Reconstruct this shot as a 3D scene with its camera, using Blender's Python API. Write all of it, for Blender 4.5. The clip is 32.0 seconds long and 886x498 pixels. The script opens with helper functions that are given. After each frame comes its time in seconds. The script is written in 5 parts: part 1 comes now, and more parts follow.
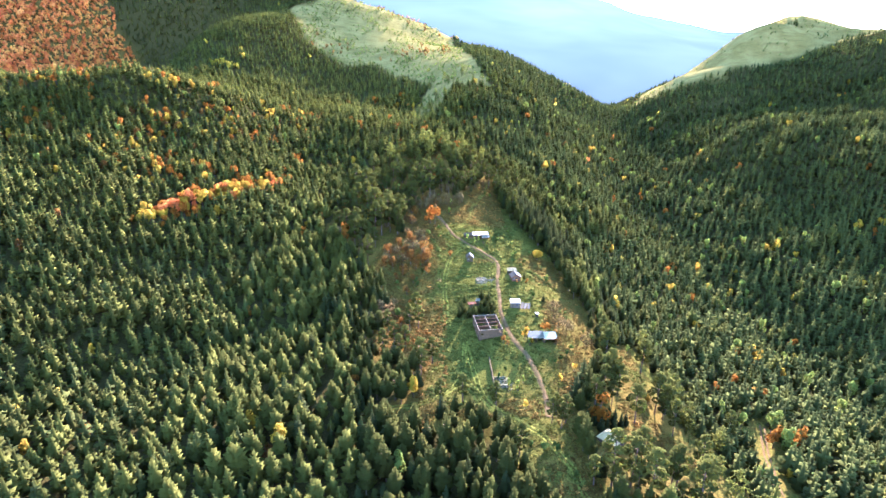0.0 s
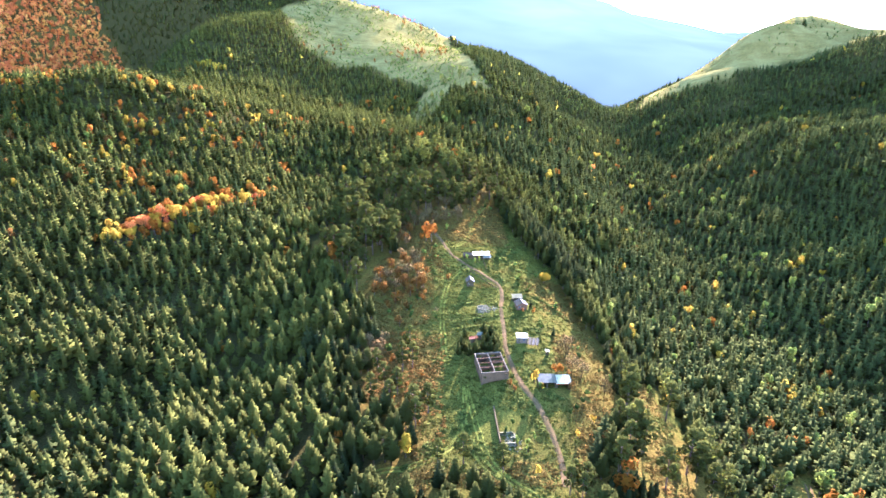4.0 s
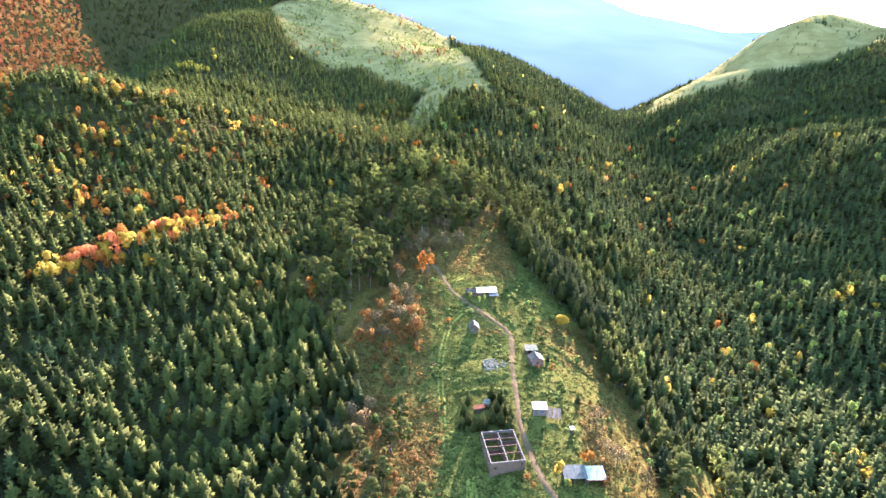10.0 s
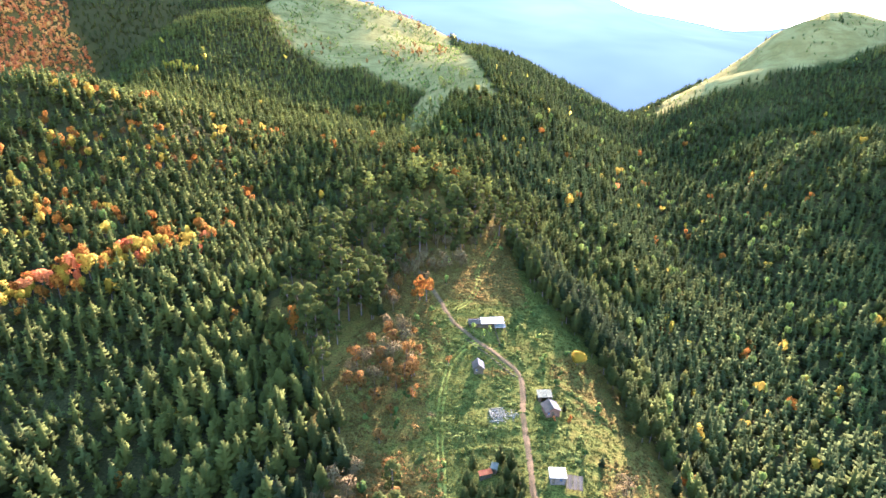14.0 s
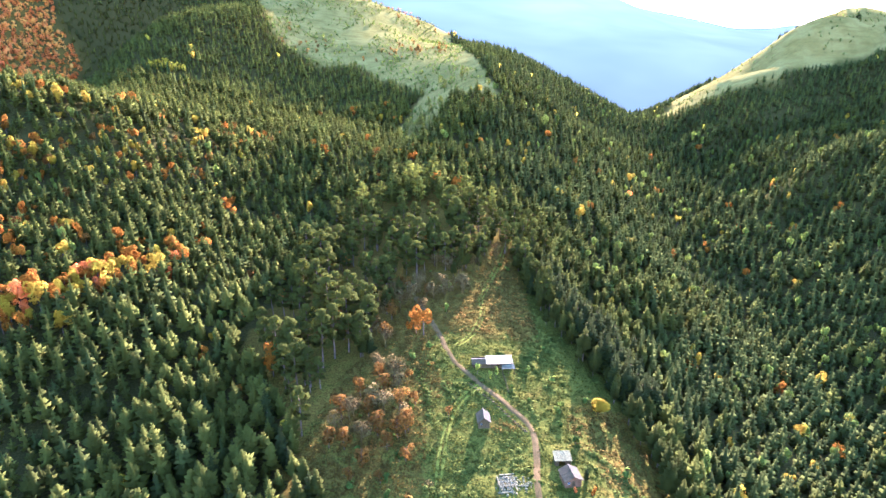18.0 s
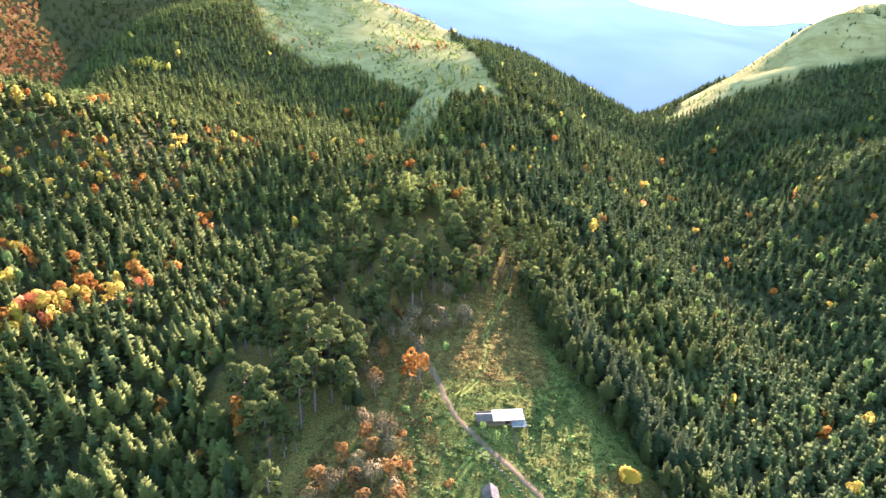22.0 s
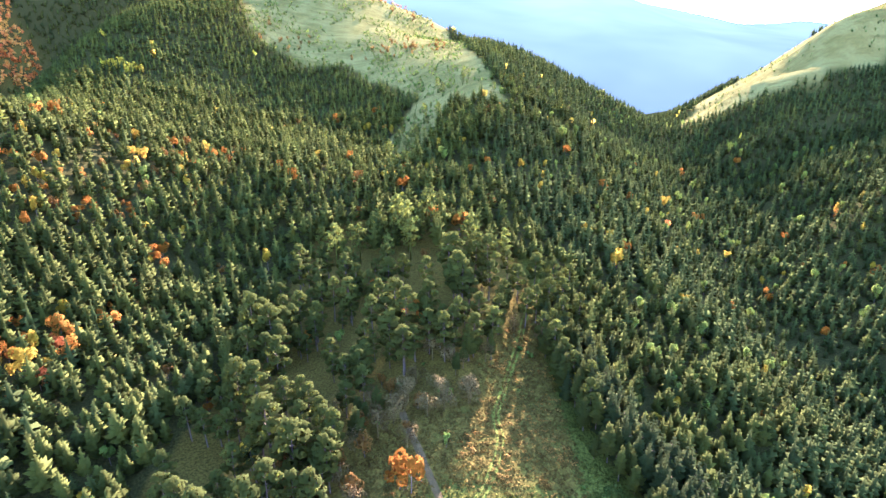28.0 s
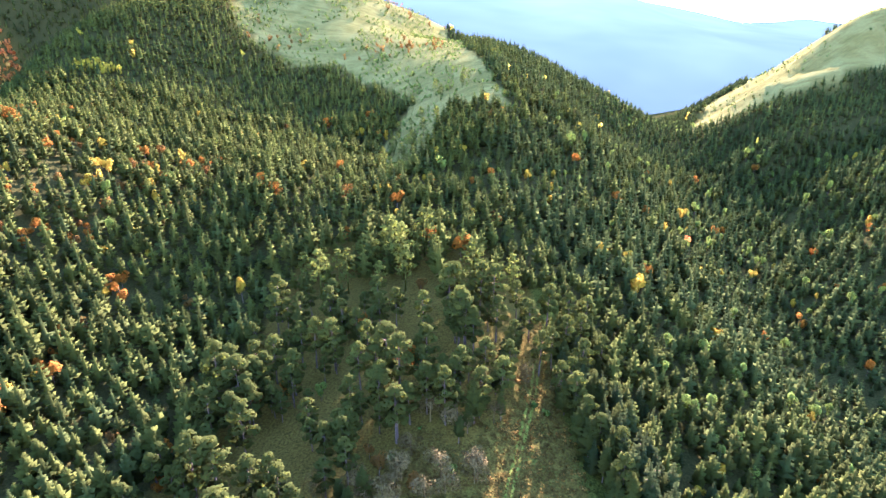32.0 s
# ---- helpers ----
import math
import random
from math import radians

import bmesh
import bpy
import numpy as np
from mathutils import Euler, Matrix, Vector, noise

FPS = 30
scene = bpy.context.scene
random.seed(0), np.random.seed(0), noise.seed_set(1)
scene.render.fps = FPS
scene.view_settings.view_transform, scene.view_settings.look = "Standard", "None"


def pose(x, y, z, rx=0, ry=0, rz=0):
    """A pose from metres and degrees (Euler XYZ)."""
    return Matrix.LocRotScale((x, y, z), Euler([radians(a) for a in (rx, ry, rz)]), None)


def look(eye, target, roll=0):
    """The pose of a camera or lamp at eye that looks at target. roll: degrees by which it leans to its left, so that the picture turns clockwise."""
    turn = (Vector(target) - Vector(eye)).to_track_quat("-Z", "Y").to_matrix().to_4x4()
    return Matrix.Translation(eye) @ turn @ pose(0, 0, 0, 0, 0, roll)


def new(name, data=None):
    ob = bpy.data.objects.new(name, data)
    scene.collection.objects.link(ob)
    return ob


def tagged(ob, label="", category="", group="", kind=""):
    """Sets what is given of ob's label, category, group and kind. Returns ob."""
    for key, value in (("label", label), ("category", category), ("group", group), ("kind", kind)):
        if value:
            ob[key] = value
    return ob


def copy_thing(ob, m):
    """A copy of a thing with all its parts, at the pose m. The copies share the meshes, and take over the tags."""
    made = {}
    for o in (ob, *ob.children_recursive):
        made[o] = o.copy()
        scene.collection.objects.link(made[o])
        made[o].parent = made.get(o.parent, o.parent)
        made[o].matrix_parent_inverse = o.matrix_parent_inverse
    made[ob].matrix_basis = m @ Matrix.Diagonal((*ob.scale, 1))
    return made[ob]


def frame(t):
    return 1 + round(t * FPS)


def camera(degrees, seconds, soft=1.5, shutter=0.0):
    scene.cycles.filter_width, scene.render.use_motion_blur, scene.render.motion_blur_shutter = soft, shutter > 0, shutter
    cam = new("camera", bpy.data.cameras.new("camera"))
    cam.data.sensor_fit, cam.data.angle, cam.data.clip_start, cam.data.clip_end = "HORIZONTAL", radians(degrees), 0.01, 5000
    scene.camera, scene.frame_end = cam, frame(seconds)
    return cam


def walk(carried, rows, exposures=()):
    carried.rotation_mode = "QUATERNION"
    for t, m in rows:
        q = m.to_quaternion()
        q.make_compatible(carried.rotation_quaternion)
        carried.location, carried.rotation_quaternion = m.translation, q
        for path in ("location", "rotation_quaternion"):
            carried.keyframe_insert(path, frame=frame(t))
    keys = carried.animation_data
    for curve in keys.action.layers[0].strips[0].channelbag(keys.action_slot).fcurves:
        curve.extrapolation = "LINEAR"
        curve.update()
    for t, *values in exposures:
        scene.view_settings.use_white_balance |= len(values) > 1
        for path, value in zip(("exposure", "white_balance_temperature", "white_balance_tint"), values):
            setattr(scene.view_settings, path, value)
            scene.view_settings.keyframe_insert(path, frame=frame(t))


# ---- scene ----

# ---------------------------------------------------------------- camera
cam = camera(75.5, 32.0)
walk(cam, [
    (0, pose(0.0, 0.0, 125.0, 70.26, 0, 0.40)),
    (3, pose(-0.2, 25.7, 125.1, 70.32, 0, 0.15)),
    (6, pose(-0.3, 51.3, 125.0, 70.33, 0, 0.02)),
    (9, pose(-0.2, 76.5, 125.0, 70.34, 0, -0.01)),
    (13, pose(0.1, 110.1, 124.9, 70.25, 0, 0.05)),
    (17, pose(0.4, 143.5, 124.7, 70.06, 0, 0.11)),
    (21, pose(0.6, 177.3, 124.9, 69.81, 0, 0.07)),
    (25, pose(0.5, 211.0, 125.3, 69.68, 0, 0.03)),
    (28, pose(0.3, 236.1, 125.1, 69.63, 0, -0.11)),
    (32, pose(-0.3, 270.0, 125.2, 69.51, 0, -0.36)),
], exposures=[(0, 4.9, 3850, 38), (32, 4.9, 3850, 38)])

# ---------------------------------------------------------------- sky and sun
SUN_AZ, SUN_EL = 18.0, 17.5
world = bpy.data.worlds.new("sky")
scene.world = world
world.use_nodes = True
wn, wl = world.node_tree.nodes, world.node_tree.links
sky = wn.new("ShaderNodeTexSky")
sky.sky_type = "NISHITA"
sky.sun_disc = False
sky.sun_elevation, sky.sun_rotation = radians(SUN_EL), radians(SUN_AZ)
sky.air_density, sky.dust_density, sky.ozone_density = 1.6, 0.6, 3.0
wn["Background"].inputs["Strength"].default_value = 0.105
wl.new(sky.outputs[0], wn["Background"].inputs["Color"])
sun = new("sun", bpy.data.lights.new("sun", "SUN"))
sun.data.energy, sun.data.angle, sun.data.color = 4.8, radians(0.6), (1.0, 0.84, 0.56)
_d = Vector((math.sin(radians(SUN_AZ)) * math.cos(radians(SUN_EL)), math.cos(radians(SUN_AZ)) * math.cos(radians(SUN_EL)), math.sin(radians(SUN_EL))))
sun.matrix_world = look(_d * 600, (0, 0, 0))


# ---------------------------------------------------------------- materials
def material(name, colors, scale=1.0, rough=0.85, metal=0.0, bump=0.0, detail_scale=None, through_light=None, per_object=0.0, tone=None, spec=0.0, glow=(1.9, 1.8, 0.9)):
    """A surface whose colour runs through the given colours by two sizes of noise; optionally lets light through."""
    m = bpy.data.materials.new(name)
    m.use_nodes = True
    n, l = m.node_tree.nodes, m.node_tree.links
    bsdf, out = n["Principled BSDF"], n["Material Output"]
    geo = n.new("ShaderNodeNewGeometry")
    big = n.new("ShaderNodeTexNoise")
    big.inputs["Scale"].default_value, big.inputs["Detail"].default_value = scale, 4
    small = n.new("ShaderNodeTexNoise")
    small.inputs["Scale"].default_value, small.inputs["Detail"].default_value = detail_scale or scale * 9, 3
    l.new(geo.outputs["Position"], big.inputs["Vector"])
    l.new(geo.outputs["Position"], small.inputs["Vector"])
    mix = n.new("ShaderNodeMath")
    mix.operation = "MULTIPLY_ADD"
    mix.inputs[1].default_value = 0.45
    l.new(small.outputs[0], mix.inputs[0])
    half = n.new("ShaderNodeMath")
    half.operation = "MULTIPLY"
    half.inputs[1].default_value = 0.55
    l.new(big.outputs[0], half.inputs[0])
    l.new(half.outputs[0], mix.inputs[2])
    drive = mix.outputs[0]
    if tone:
        at = n.new("ShaderNodeAttribute")
        at.attribute_name = tone
        add = n.new("ShaderNodeMath")
        add.operation = "MULTIPLY_ADD"
        add.inputs[1].default_value = 0.42
        l.new(at.outputs["Fac"], add.inputs[0])
        l.new(drive, add.inputs[2])
        sub = n.new("ShaderNodeMath")
        sub.operation = "SUBTRACT"
        sub.inputs[1].default_value = 0.21
        l.new(add.outputs[0], sub.inputs[0])
        drive = sub.outputs[0]
    if per_object:
        info = n.new("ShaderNodeObjectInfo")
        add = n.new("ShaderNodeMath")
        add.operation = "MULTIPLY_ADD"
        add.inputs[1].default_value = per_object
        l.new(info.outputs["Random"], add.inputs[0])
        sub = n.new("ShaderNodeMath")
        sub.operation = "SUBTRACT"
        sub.inputs[1].default_value = per_object / 2
        l.new(drive, sub.inputs[0])
        l.new(sub.outputs[0], add.inputs[2])
        drive = add.outputs[0]
    ramp = n.new("ShaderNodeValToRGB")
    e = ramp.color_ramp.elements
    lo, hi = 0.3, 0.7
    for i, c in enumerate(colors):
        p = lo + (hi - lo) * i / max(1, len(colors) - 1)
        if i < 2:
            e[i].position = p
        else:
            e.new(p)
        e[i].color = (*c, 1)
    l.new(drive, ramp.inputs[0])
    l.new(ramp.outputs[0], bsdf.inputs["Base Color"])
    bsdf.inputs["Roughness"].default_value, bsdf.inputs["Metallic"].default_value = rough, metal
    bsdf.inputs["Specular IOR Level"].default_value = spec
    if bump:
        b = n.new("ShaderNodeBump")
        b.inputs["Strength"].default_value, b.inputs["Distance"].default_value = bump, 0.15
        l.new(small.outputs[0], b.inputs["Height"])
        l.new(b.outputs[0], bsdf.inputs["Normal"])
    if through_light:
        tr = n.new("ShaderNodeBsdfTranslucent")
        gain = n.new("ShaderNodeMix")
        gain.data_type, gain.blend_type = "RGBA", "MULTIPLY"
        gain.inputs[0].default_value = 1.0
        gain.inputs[7].default_value = (*glow, 1)
        l.new(ramp.outputs[0], gain.inputs[6])
        l.new(gain.outputs[2], tr.inputs["Color"])
        mx = n.new("ShaderNodeMixShader")
        mx.inputs[0].default_value = through_light
        l.new(bsdf.outputs[0], mx.inputs[1])
        l.new(tr.outputs[0], mx.inputs[2])
        l.new(mx.outputs[0], out.inputs["Surface"])
    return m


PINE = material("pine_needles", [(0.0369, 0.0297, 0.00342), (0.0558, 0.045, 0.00418), (0.0747, 0.0594, 0.00532)], 0.05, 0.8, through_light=0.45, tone="tone", per_object=0.25, detail_scale=1.2, glow=(1.4, 1.45, 0.4))
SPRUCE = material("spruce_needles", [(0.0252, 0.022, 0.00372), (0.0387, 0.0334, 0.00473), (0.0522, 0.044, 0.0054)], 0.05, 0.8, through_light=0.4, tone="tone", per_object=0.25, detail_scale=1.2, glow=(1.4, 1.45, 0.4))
OLDPINE = material("old_pine_needles", [(0.044, 0.036, 0.00382), (0.067, 0.054, 0.0051), (0.09, 0.072, 0.00637)], 0.05, 0.8, through_light=0.45, tone="tone", per_object=0.25, detail_scale=1.2, glow=(1.4, 1.45, 0.4))
YELLOW = material("yellow_leaves", [(0.22, 0.132, 0.00175), (0.333, 0.214, 0.0028), (0.409, 0.283, 0.0042)], 0.3, 0.7, through_light=0.6, per_object=0.2, tone="tone", glow=(1.9, 1.8, 0.5))
ORANGE = material("orange_leaves", [(0.158, 0.0569, 0.00185), (0.228, 0.0879, 0.00254), (0.275, 0.125, 0.0037)], 0.3, 0.7, through_light=0.5, per_object=0.3, tone="tone", glow=(1.6, 1.3, 0.4))
RED = material("red_leaves", [(0.373, 0.105, 0.0141), (0.517, 0.185, 0.0221), (0.58, 0.308, 0.0342)], 0.03, 0.7, through_light=0.65, tone="tone", per_object=0.3)
PALE = material("pale_green_leaves", [(0.09, 0.088, 0.0072), (0.15, 0.138, 0.0108), (0.22, 0.19, 0.0168)], 0.3, 0.7, through_light=0.5, per_object=0.3, tone="tone")
RUSSET = material("russet_leaves", [(0.0845, 0.0345, 0.00384), (0.13, 0.0555, 0.00576), (0.172, 0.0798, 0.00896)], 0.3, 0.75, through_light=0.4, per_object=0.3, tone="tone", glow=(1.5, 1.3, 0.4))
TWIG = material("bare_twigs", [(0.0462, 0.0242, 0.0048), (0.0756, 0.0396, 0.0078), (0.11, 0.0616, 0.012)], 0.5, 0.9, per_object=0.3)
BARK = material("pine_bark", [(0.05, 0.028, 0.014), (0.09, 0.048, 0.022), (0.13, 0.068, 0.030)], 1.5, 0.9, bump=0.5)
DIRT = material("dirt_road", [(0.0342, 0.0253, 0.00435), (0.0513, 0.0271, 0.00609), (0.0722, 0.037, 0.0087), (0.101, 0.0541, 0.0139)], 0.5, 0.95, bump=0.4, detail_scale=6)
RUT = material("grassy_ruts", [(0.0576, 0.0443, 0.0028), (0.0912, 0.068, 0.0042), (0.125, 0.0865, 0.007)], 0.6, 0.95, bump=0.4, detail_scale=7)
PLASTER = material("grey_pink_blocks", [(0.0496, 0.0243, 0.0073), (0.0744, 0.0378, 0.0115), (0.0992, 0.0529, 0.0165)], 0.7, 0.9, bump=0.4)
CONCRETE = material("pale_concrete", [(0.054, 0.0322, 0.0132), (0.0825, 0.0511, 0.021), (0.12, 0.0756, 0.0318)], 0.9, 0.9, bump=0.3)
RUSTBEAM = material("rusty_beam", [(0.055, 0.022, 0.0072), (0.088, 0.038, 0.012), (0.12, 0.06, 0.0204)], 1.2, 0.8, bump=0.2)
WOOD = material("weathered_boards", [(0.0273, 0.016, 0.0044), (0.0504, 0.03, 0.0088), (0.08295, 0.052, 0.01485)], 1.2, 0.9, bump=0.5, detail_scale=10)
WHITEROOF = material("white_sheet_roof", [(0.19, 0.126, 0.0433), (0.26, 0.175, 0.0607), (0.33, 0.225, 0.078)], 0.6, 0.6, metal=0.0, bump=0.15, spec=0.015)
PALETIN = material("pale_tin_roof", [(0.205, 0.121, 0.027), (0.272, 0.162, 0.0367), (0.345, 0.214, 0.0498)], 0.6, 0.6, bump=0.15, spec=0.015)
GREYROOF = material("grey_slate_roof", [(0.0288, 0.0163, 0.00506), (0.0464, 0.0266, 0.00788), (0.0688, 0.0407, 0.0124)], 0.8, 0.75, bump=0.3, spec=0.015)
BLUEROOF = material("blue_grey_sheet_roof", [(0.0446, 0.0312, 0.0113), (0.0643, 0.0448, 0.0159), (0.0875, 0.0616, 0.022)], 0.8, 0.7, metal=0.0, bump=0.2, spec=0.015)
REDROOF = material("red_painted_roof", [(0.112, 0.0204, 0.0024), (0.16, 0.034, 0.0036), (0.2, 0.0612, 0.0064)], 0.8, 0.6, bump=0.2, spec=0.015)
STONE = material("pale_rubble", [(0.06, 0.04, 0.01275), (0.1, 0.068, 0.02175), (0.15, 0.104, 0.03375)], 1.5, 0.9, bump=0.5)
BLEACHED = material("bleached_timber", [(0.0638, 0.0426, 0.0155), (0.106, 0.0722, 0.0262), (0.157, 0.108, 0.0393)], 1.4, 0.9, bump=0.4)
GLASS = material("old_window_glass", [(0.02, 0.025, 0.03), (0.04, 0.045, 0.05)], 2.0, 0.08, spec=0.6)
WEED = material("weeds", [(0.0272, 0.0218, 0.00192), (0.0449, 0.0352, 0.00256), (0.0666, 0.0486, 0.00384)], 0.08, 0.85, through_light=0.4, tone="tone")
DRYGRASS = material("dry_grass", [(0.0381, 0.0195, 0.00238), (0.0585, 0.0314, 0.00357), (0.0762, 0.0428, 0.00476)], 0.08, 0.9, through_light=0.35, tone="tone")
BRAMBLE = material("bramble_leaves", [(0.028, 0.026, 0.002), (0.047, 0.042, 0.004), (0.072, 0.060, 0.006)], 0.15, 0.8, through_light=0.3, tone="tone")
BUSH = material("green_bush", [(0.0286, 0.032, 0.0032), (0.0528, 0.054, 0.0048), (0.088, 0.082, 0.0072)], 0.2, 0.8, through_light=0.35, tone="tone", per_object=0.3)

# ---------------------------------------------------------------- the lie of the land
# landforms: centre x, centre y, half length, half width, bearing, height
LAND = [
    (20, 856, 458, 103, 134, 83.8), (214, 525, 444, 58, 96, -90.3), (-58, 313, 139, 80, 98, -71.7), (-456, 480, 218, 212, 91, 137.9),
    (-400, 871, 119, 101, 75, 92.0), (574, 950, 536, 224, 117, 128.6), (449, 465, 241, 99, 74, -17.0), (-91, 1227, 108, 249, 97, 132.9)]
HOLLOW = [
    (-581, 1153, 494, 79, 47, 232.8), (-475, 875, 371, 73, 106, -114.1), (321, 1276, 498, 265, 89, -168.1), (76, 342, 170, 36, 78, 36.8),
    (31, 657, 119, 37, 88, 34.4), (-68, 562, 72, 44, 105, 27.4), (-110, 377, 70, 43, 82, 27.4)]
SHELF = [
    (467, 939, 217, 60, 39, 55.0), (234, 402, 177, 42, 98, 60.5), (-31, 310, 131, 55, 78, 63.9), (173, 955, 112, 97, 104, 128.3),
    (352, 1191, 98, 42, 49, -77.5), (88, 343, 100, 36, 93, -35.2), (30, 1035, 95, 62, 0, 33.0),
    (260, 955, 42, 110, 0, -40.0), (440, 955, 75, 90, 0, 22.0)]
# knoll and spur on the west side, trough behind the lower wood, folds of the bare ridge
FOLDS = [
    (-395, 500, 60, 45, 0, 15.0), (-292, 512, 75, 42, 10, 24.0), (-290, 965, 95, 70, 90, 46.0), (-95, 225, 75, 18, 32, -7.0), (-215, 430, 60, 22, 100, -9.0),
    (500, 885, 90, 20, 28, -20.0), (520, 815, 110, 22, 22, 14.0), (330, 880, 70, 16, 30, 6.0), (385, 915, 55, 40, 30, -15.0), (300, 700, 60, 40, 60, -14.0)]


def ease(a, b, v):
    s = np.clip((v - a) / (b - a), 0, 1)
    return s * s * (3 - 2 * s)


def rough_noise(x, y, size, seed):
    """Smooth value noise between 0 and 1 on a plan."""
    rng = np.random.RandomState(seed)
    g = rng.rand(64, 64)
    u, v = np.asarray(x, float) / size + 1000, np.asarray(y, float) / size + 1000
    i, j = np.floor(u).astype(int), np.floor(v).astype(int)
    a, b = u - i, v - j
    a, b = a * a * (3 - 2 * a), b * b * (3 - 2 * b)
    i0, i1, j0, j1 = i % 64, (i + 1) % 64, j % 64, (j + 1) % 64
    return (g[i0, j0] * (1 - a) + g[i1, j0] * a) * (1 - b) + (g[i0, j1] * (1 - a) + g[i1, j1] * a) * b


def height(x, y):
    x, y = np.asarray(x, float), np.asarray(y, float)
    yy = np.clip(y, -150, 1500)
    z = -13.83 + 0.0333 * x + 0.0708 * yy
    for cx, cy, sl, sw, a, h in LAND + HOLLOW + SHELF + FOLDS:
        c, s = math.cos(radians(a)), math.sin(radians(a))
        u, v = ((x - cx) * c + (y - cy) * s) / sl, (-(x - cx) * s + (y - cy) * c) / sw
        z = z + h * np.exp(-0.5 * (u * u + v * v))
    z = z - 70 * ease(1120, 1300, y) * ease(150, 280, x)
    # ribs down the east valley side
    rib = ease(200, 270, x) * ease(480, 580, y) * ease(880, 780, y)
    z = z + 5.5 * rib * np.sin((0.94 * y - 0.42 * x + 25 * rough_noise(x, y, 60, 33)) / 11.5)
    # creases running along the bare ridge
    crease = ease(265, 340, x) * ease(795, 850, y) * ease(1080, 980, y)
    z = z + 6.0 * crease * np.sin((y + 0.28 * x + 45 * rough_noise(x, y, 120, 34)) / 14.0)
    far = ease(1420, 2000, y)
    z = z * (1 - far) - 60 * far
    z = z + (rough_noise(x, y, 23, 1) - 0.5) * 1.2 + (rough_noise(x, y, 9, 2) - 0.5) * 0.9 + (rough_noise(x, y, 4.6, 4) - 0.5) * 0.5 + (rough_noise(x, y, 140, 3) - 0.5) * 6 * ease(700, 1100, np.hypot(x, y))
    return z


def axis(lo, hi, step, reach_lo, reach_hi, grow=1.13):
    mid = list(np.arange(lo, hi + 0.1, step))
    s = step
    while mid[-1] < reach_hi:
        s *= grow
        mid.append(mid[-1] + s)
    s = step
    while mid[0] > reach_lo:
        s *= grow
        mid.insert(0, mid[0] - s)
    return np.array(mid)


GX = axis(-100, 110, 2.2, -3600, 3600, 1.05)
GY = axis(120, 480, 2.2, -2500, 4300, 1.05)
GZ = height(GX[None, :], GY[:, None])


def gz(x, y):
    """Height of the built ground, between its grid points."""
    x, y = np.asarray(x, float), np.asarray(y, float)
    i = np.clip(np.searchsorted(GX, x) - 1, 0, len(GX) - 2)
    j = np.clip(np.searchsorted(GY, y) - 1, 0, len(GY) - 2)
    a, b = (x - GX[i]) / (GX[i + 1] - GX[i]), (y - GY[j]) / (GY[j + 1] - GY[j])
    return (GZ[j, i] * (1 - a) + GZ[j, i + 1] * a) * (1 - b) + (GZ[j + 1, i] * (1 - a) + GZ[j + 1, i + 1] * a) * b


def inside(poly, x, y):
    x, y = np.asarray(x, float), np.asarray(y, float)
    r = np.zeros(np.broadcast(x, y).shape, bool)
    for (x0, y0), (x1, y1) in zip(poly, poly[1:] + poly[:1]):
        if y0 != y1:
            r ^= ((y0 > y) != (y1 > y)) & (x < (x1 - x0) * (y - y0) / (y1 - y0) + x0)
    return r


CLEARING = [(34, 110), (28, 150), (21, 172), (10, 178), (-5, 179), (-28, 172), (-33, 178), (-24, 183), (-13, 191), (-11, 204), (-16, 213), (-31, 221), (-34, 240), (-32, 262), (-30, 278), (-42, 290),
            (-45, 304), (-38, 326), (-28, 345), (-23, 370), (-20, 383), (-5, 402), (8, 398), (16, 410), (24, 430), (34, 470), (42, 486), (47, 484),
            (41, 455), (37, 428), (40, 396), (44, 368), (51, 350), (60, 334), (67, 308), (67, 281), (69, 262), (70, 240), (64, 218), (55, 192), (44, 165), (46, 140), (46, 110)]
PARK = [(-62, 388), (-70, 430), (-60, 500), (-30, 530), (20, 520), (38, 470), (22, 440), (14, 412), (4, 400), (-18, 392), (-26, 380), (-34, 340), (-46, 345)]
WEST_PARK = [(-38, 300), (-48, 302), (-62, 326), (-80, 348), (-74, 392), (-26, 392), (-24, 372), (-29, 345), (-35, 325)]
LOWER_PARK = [(46, 138), (50, 150), (46, 166), (55, 190), (64, 214), (78, 236), (92, 252), (99, 246), (94, 214), (92, 192), (102, 178), (100, 138)]
UPPER = [(-290, 1100), (-217, 940), (-188, 923), (-147, 903), (-110, 905), (-76, 847), (-42, 806), (-25, 762), (-38, 715), (-43, 690), (-38, 640), (-33, 590), (-20, 590), (-14, 615), (-6, 665), (3, 700), (17, 693), (37, 684), (54, 666), (53, 690), (42, 740), (37, 820), (30, 900), (20, 1105), (0, 1400), (-110, 1400), (-200, 1180)]
GLADE = [(106, 146), (113, 172), (123, 200), (129, 208), (134, 204), (125, 174), (114, 143)]
RIDGE = [(250, 858), (308, 830), (383, 846), (455, 866), (526, 884), (600, 874), (700, 850), (1300, 780), (1300, 1350), (600, 1350), (440, 1120), (330, 990)]
EAST_STRIP = [(72, 160), (66, 188), (70, 208), (77, 228), (80, 248), (88, 256), (95, 250), (93, 234), (86, 212), (84, 192), (88, 165)]


def open_ground(x, y):
    jx, jy = (rough_noise(x, y, 8, 5) - 0.5) * 8, (rough_noise(x, y, 8, 6) - 0.5) * 8
    x, y = x + jx, y + jy
    r = inside(CLEARING, x, y) | inside(UPPER, x, y) | inside(GLADE, x, y) | inside(EAST_STRIP, x, y)
    r |= np.hypot(x - 56, y - 164) < 7
    return r


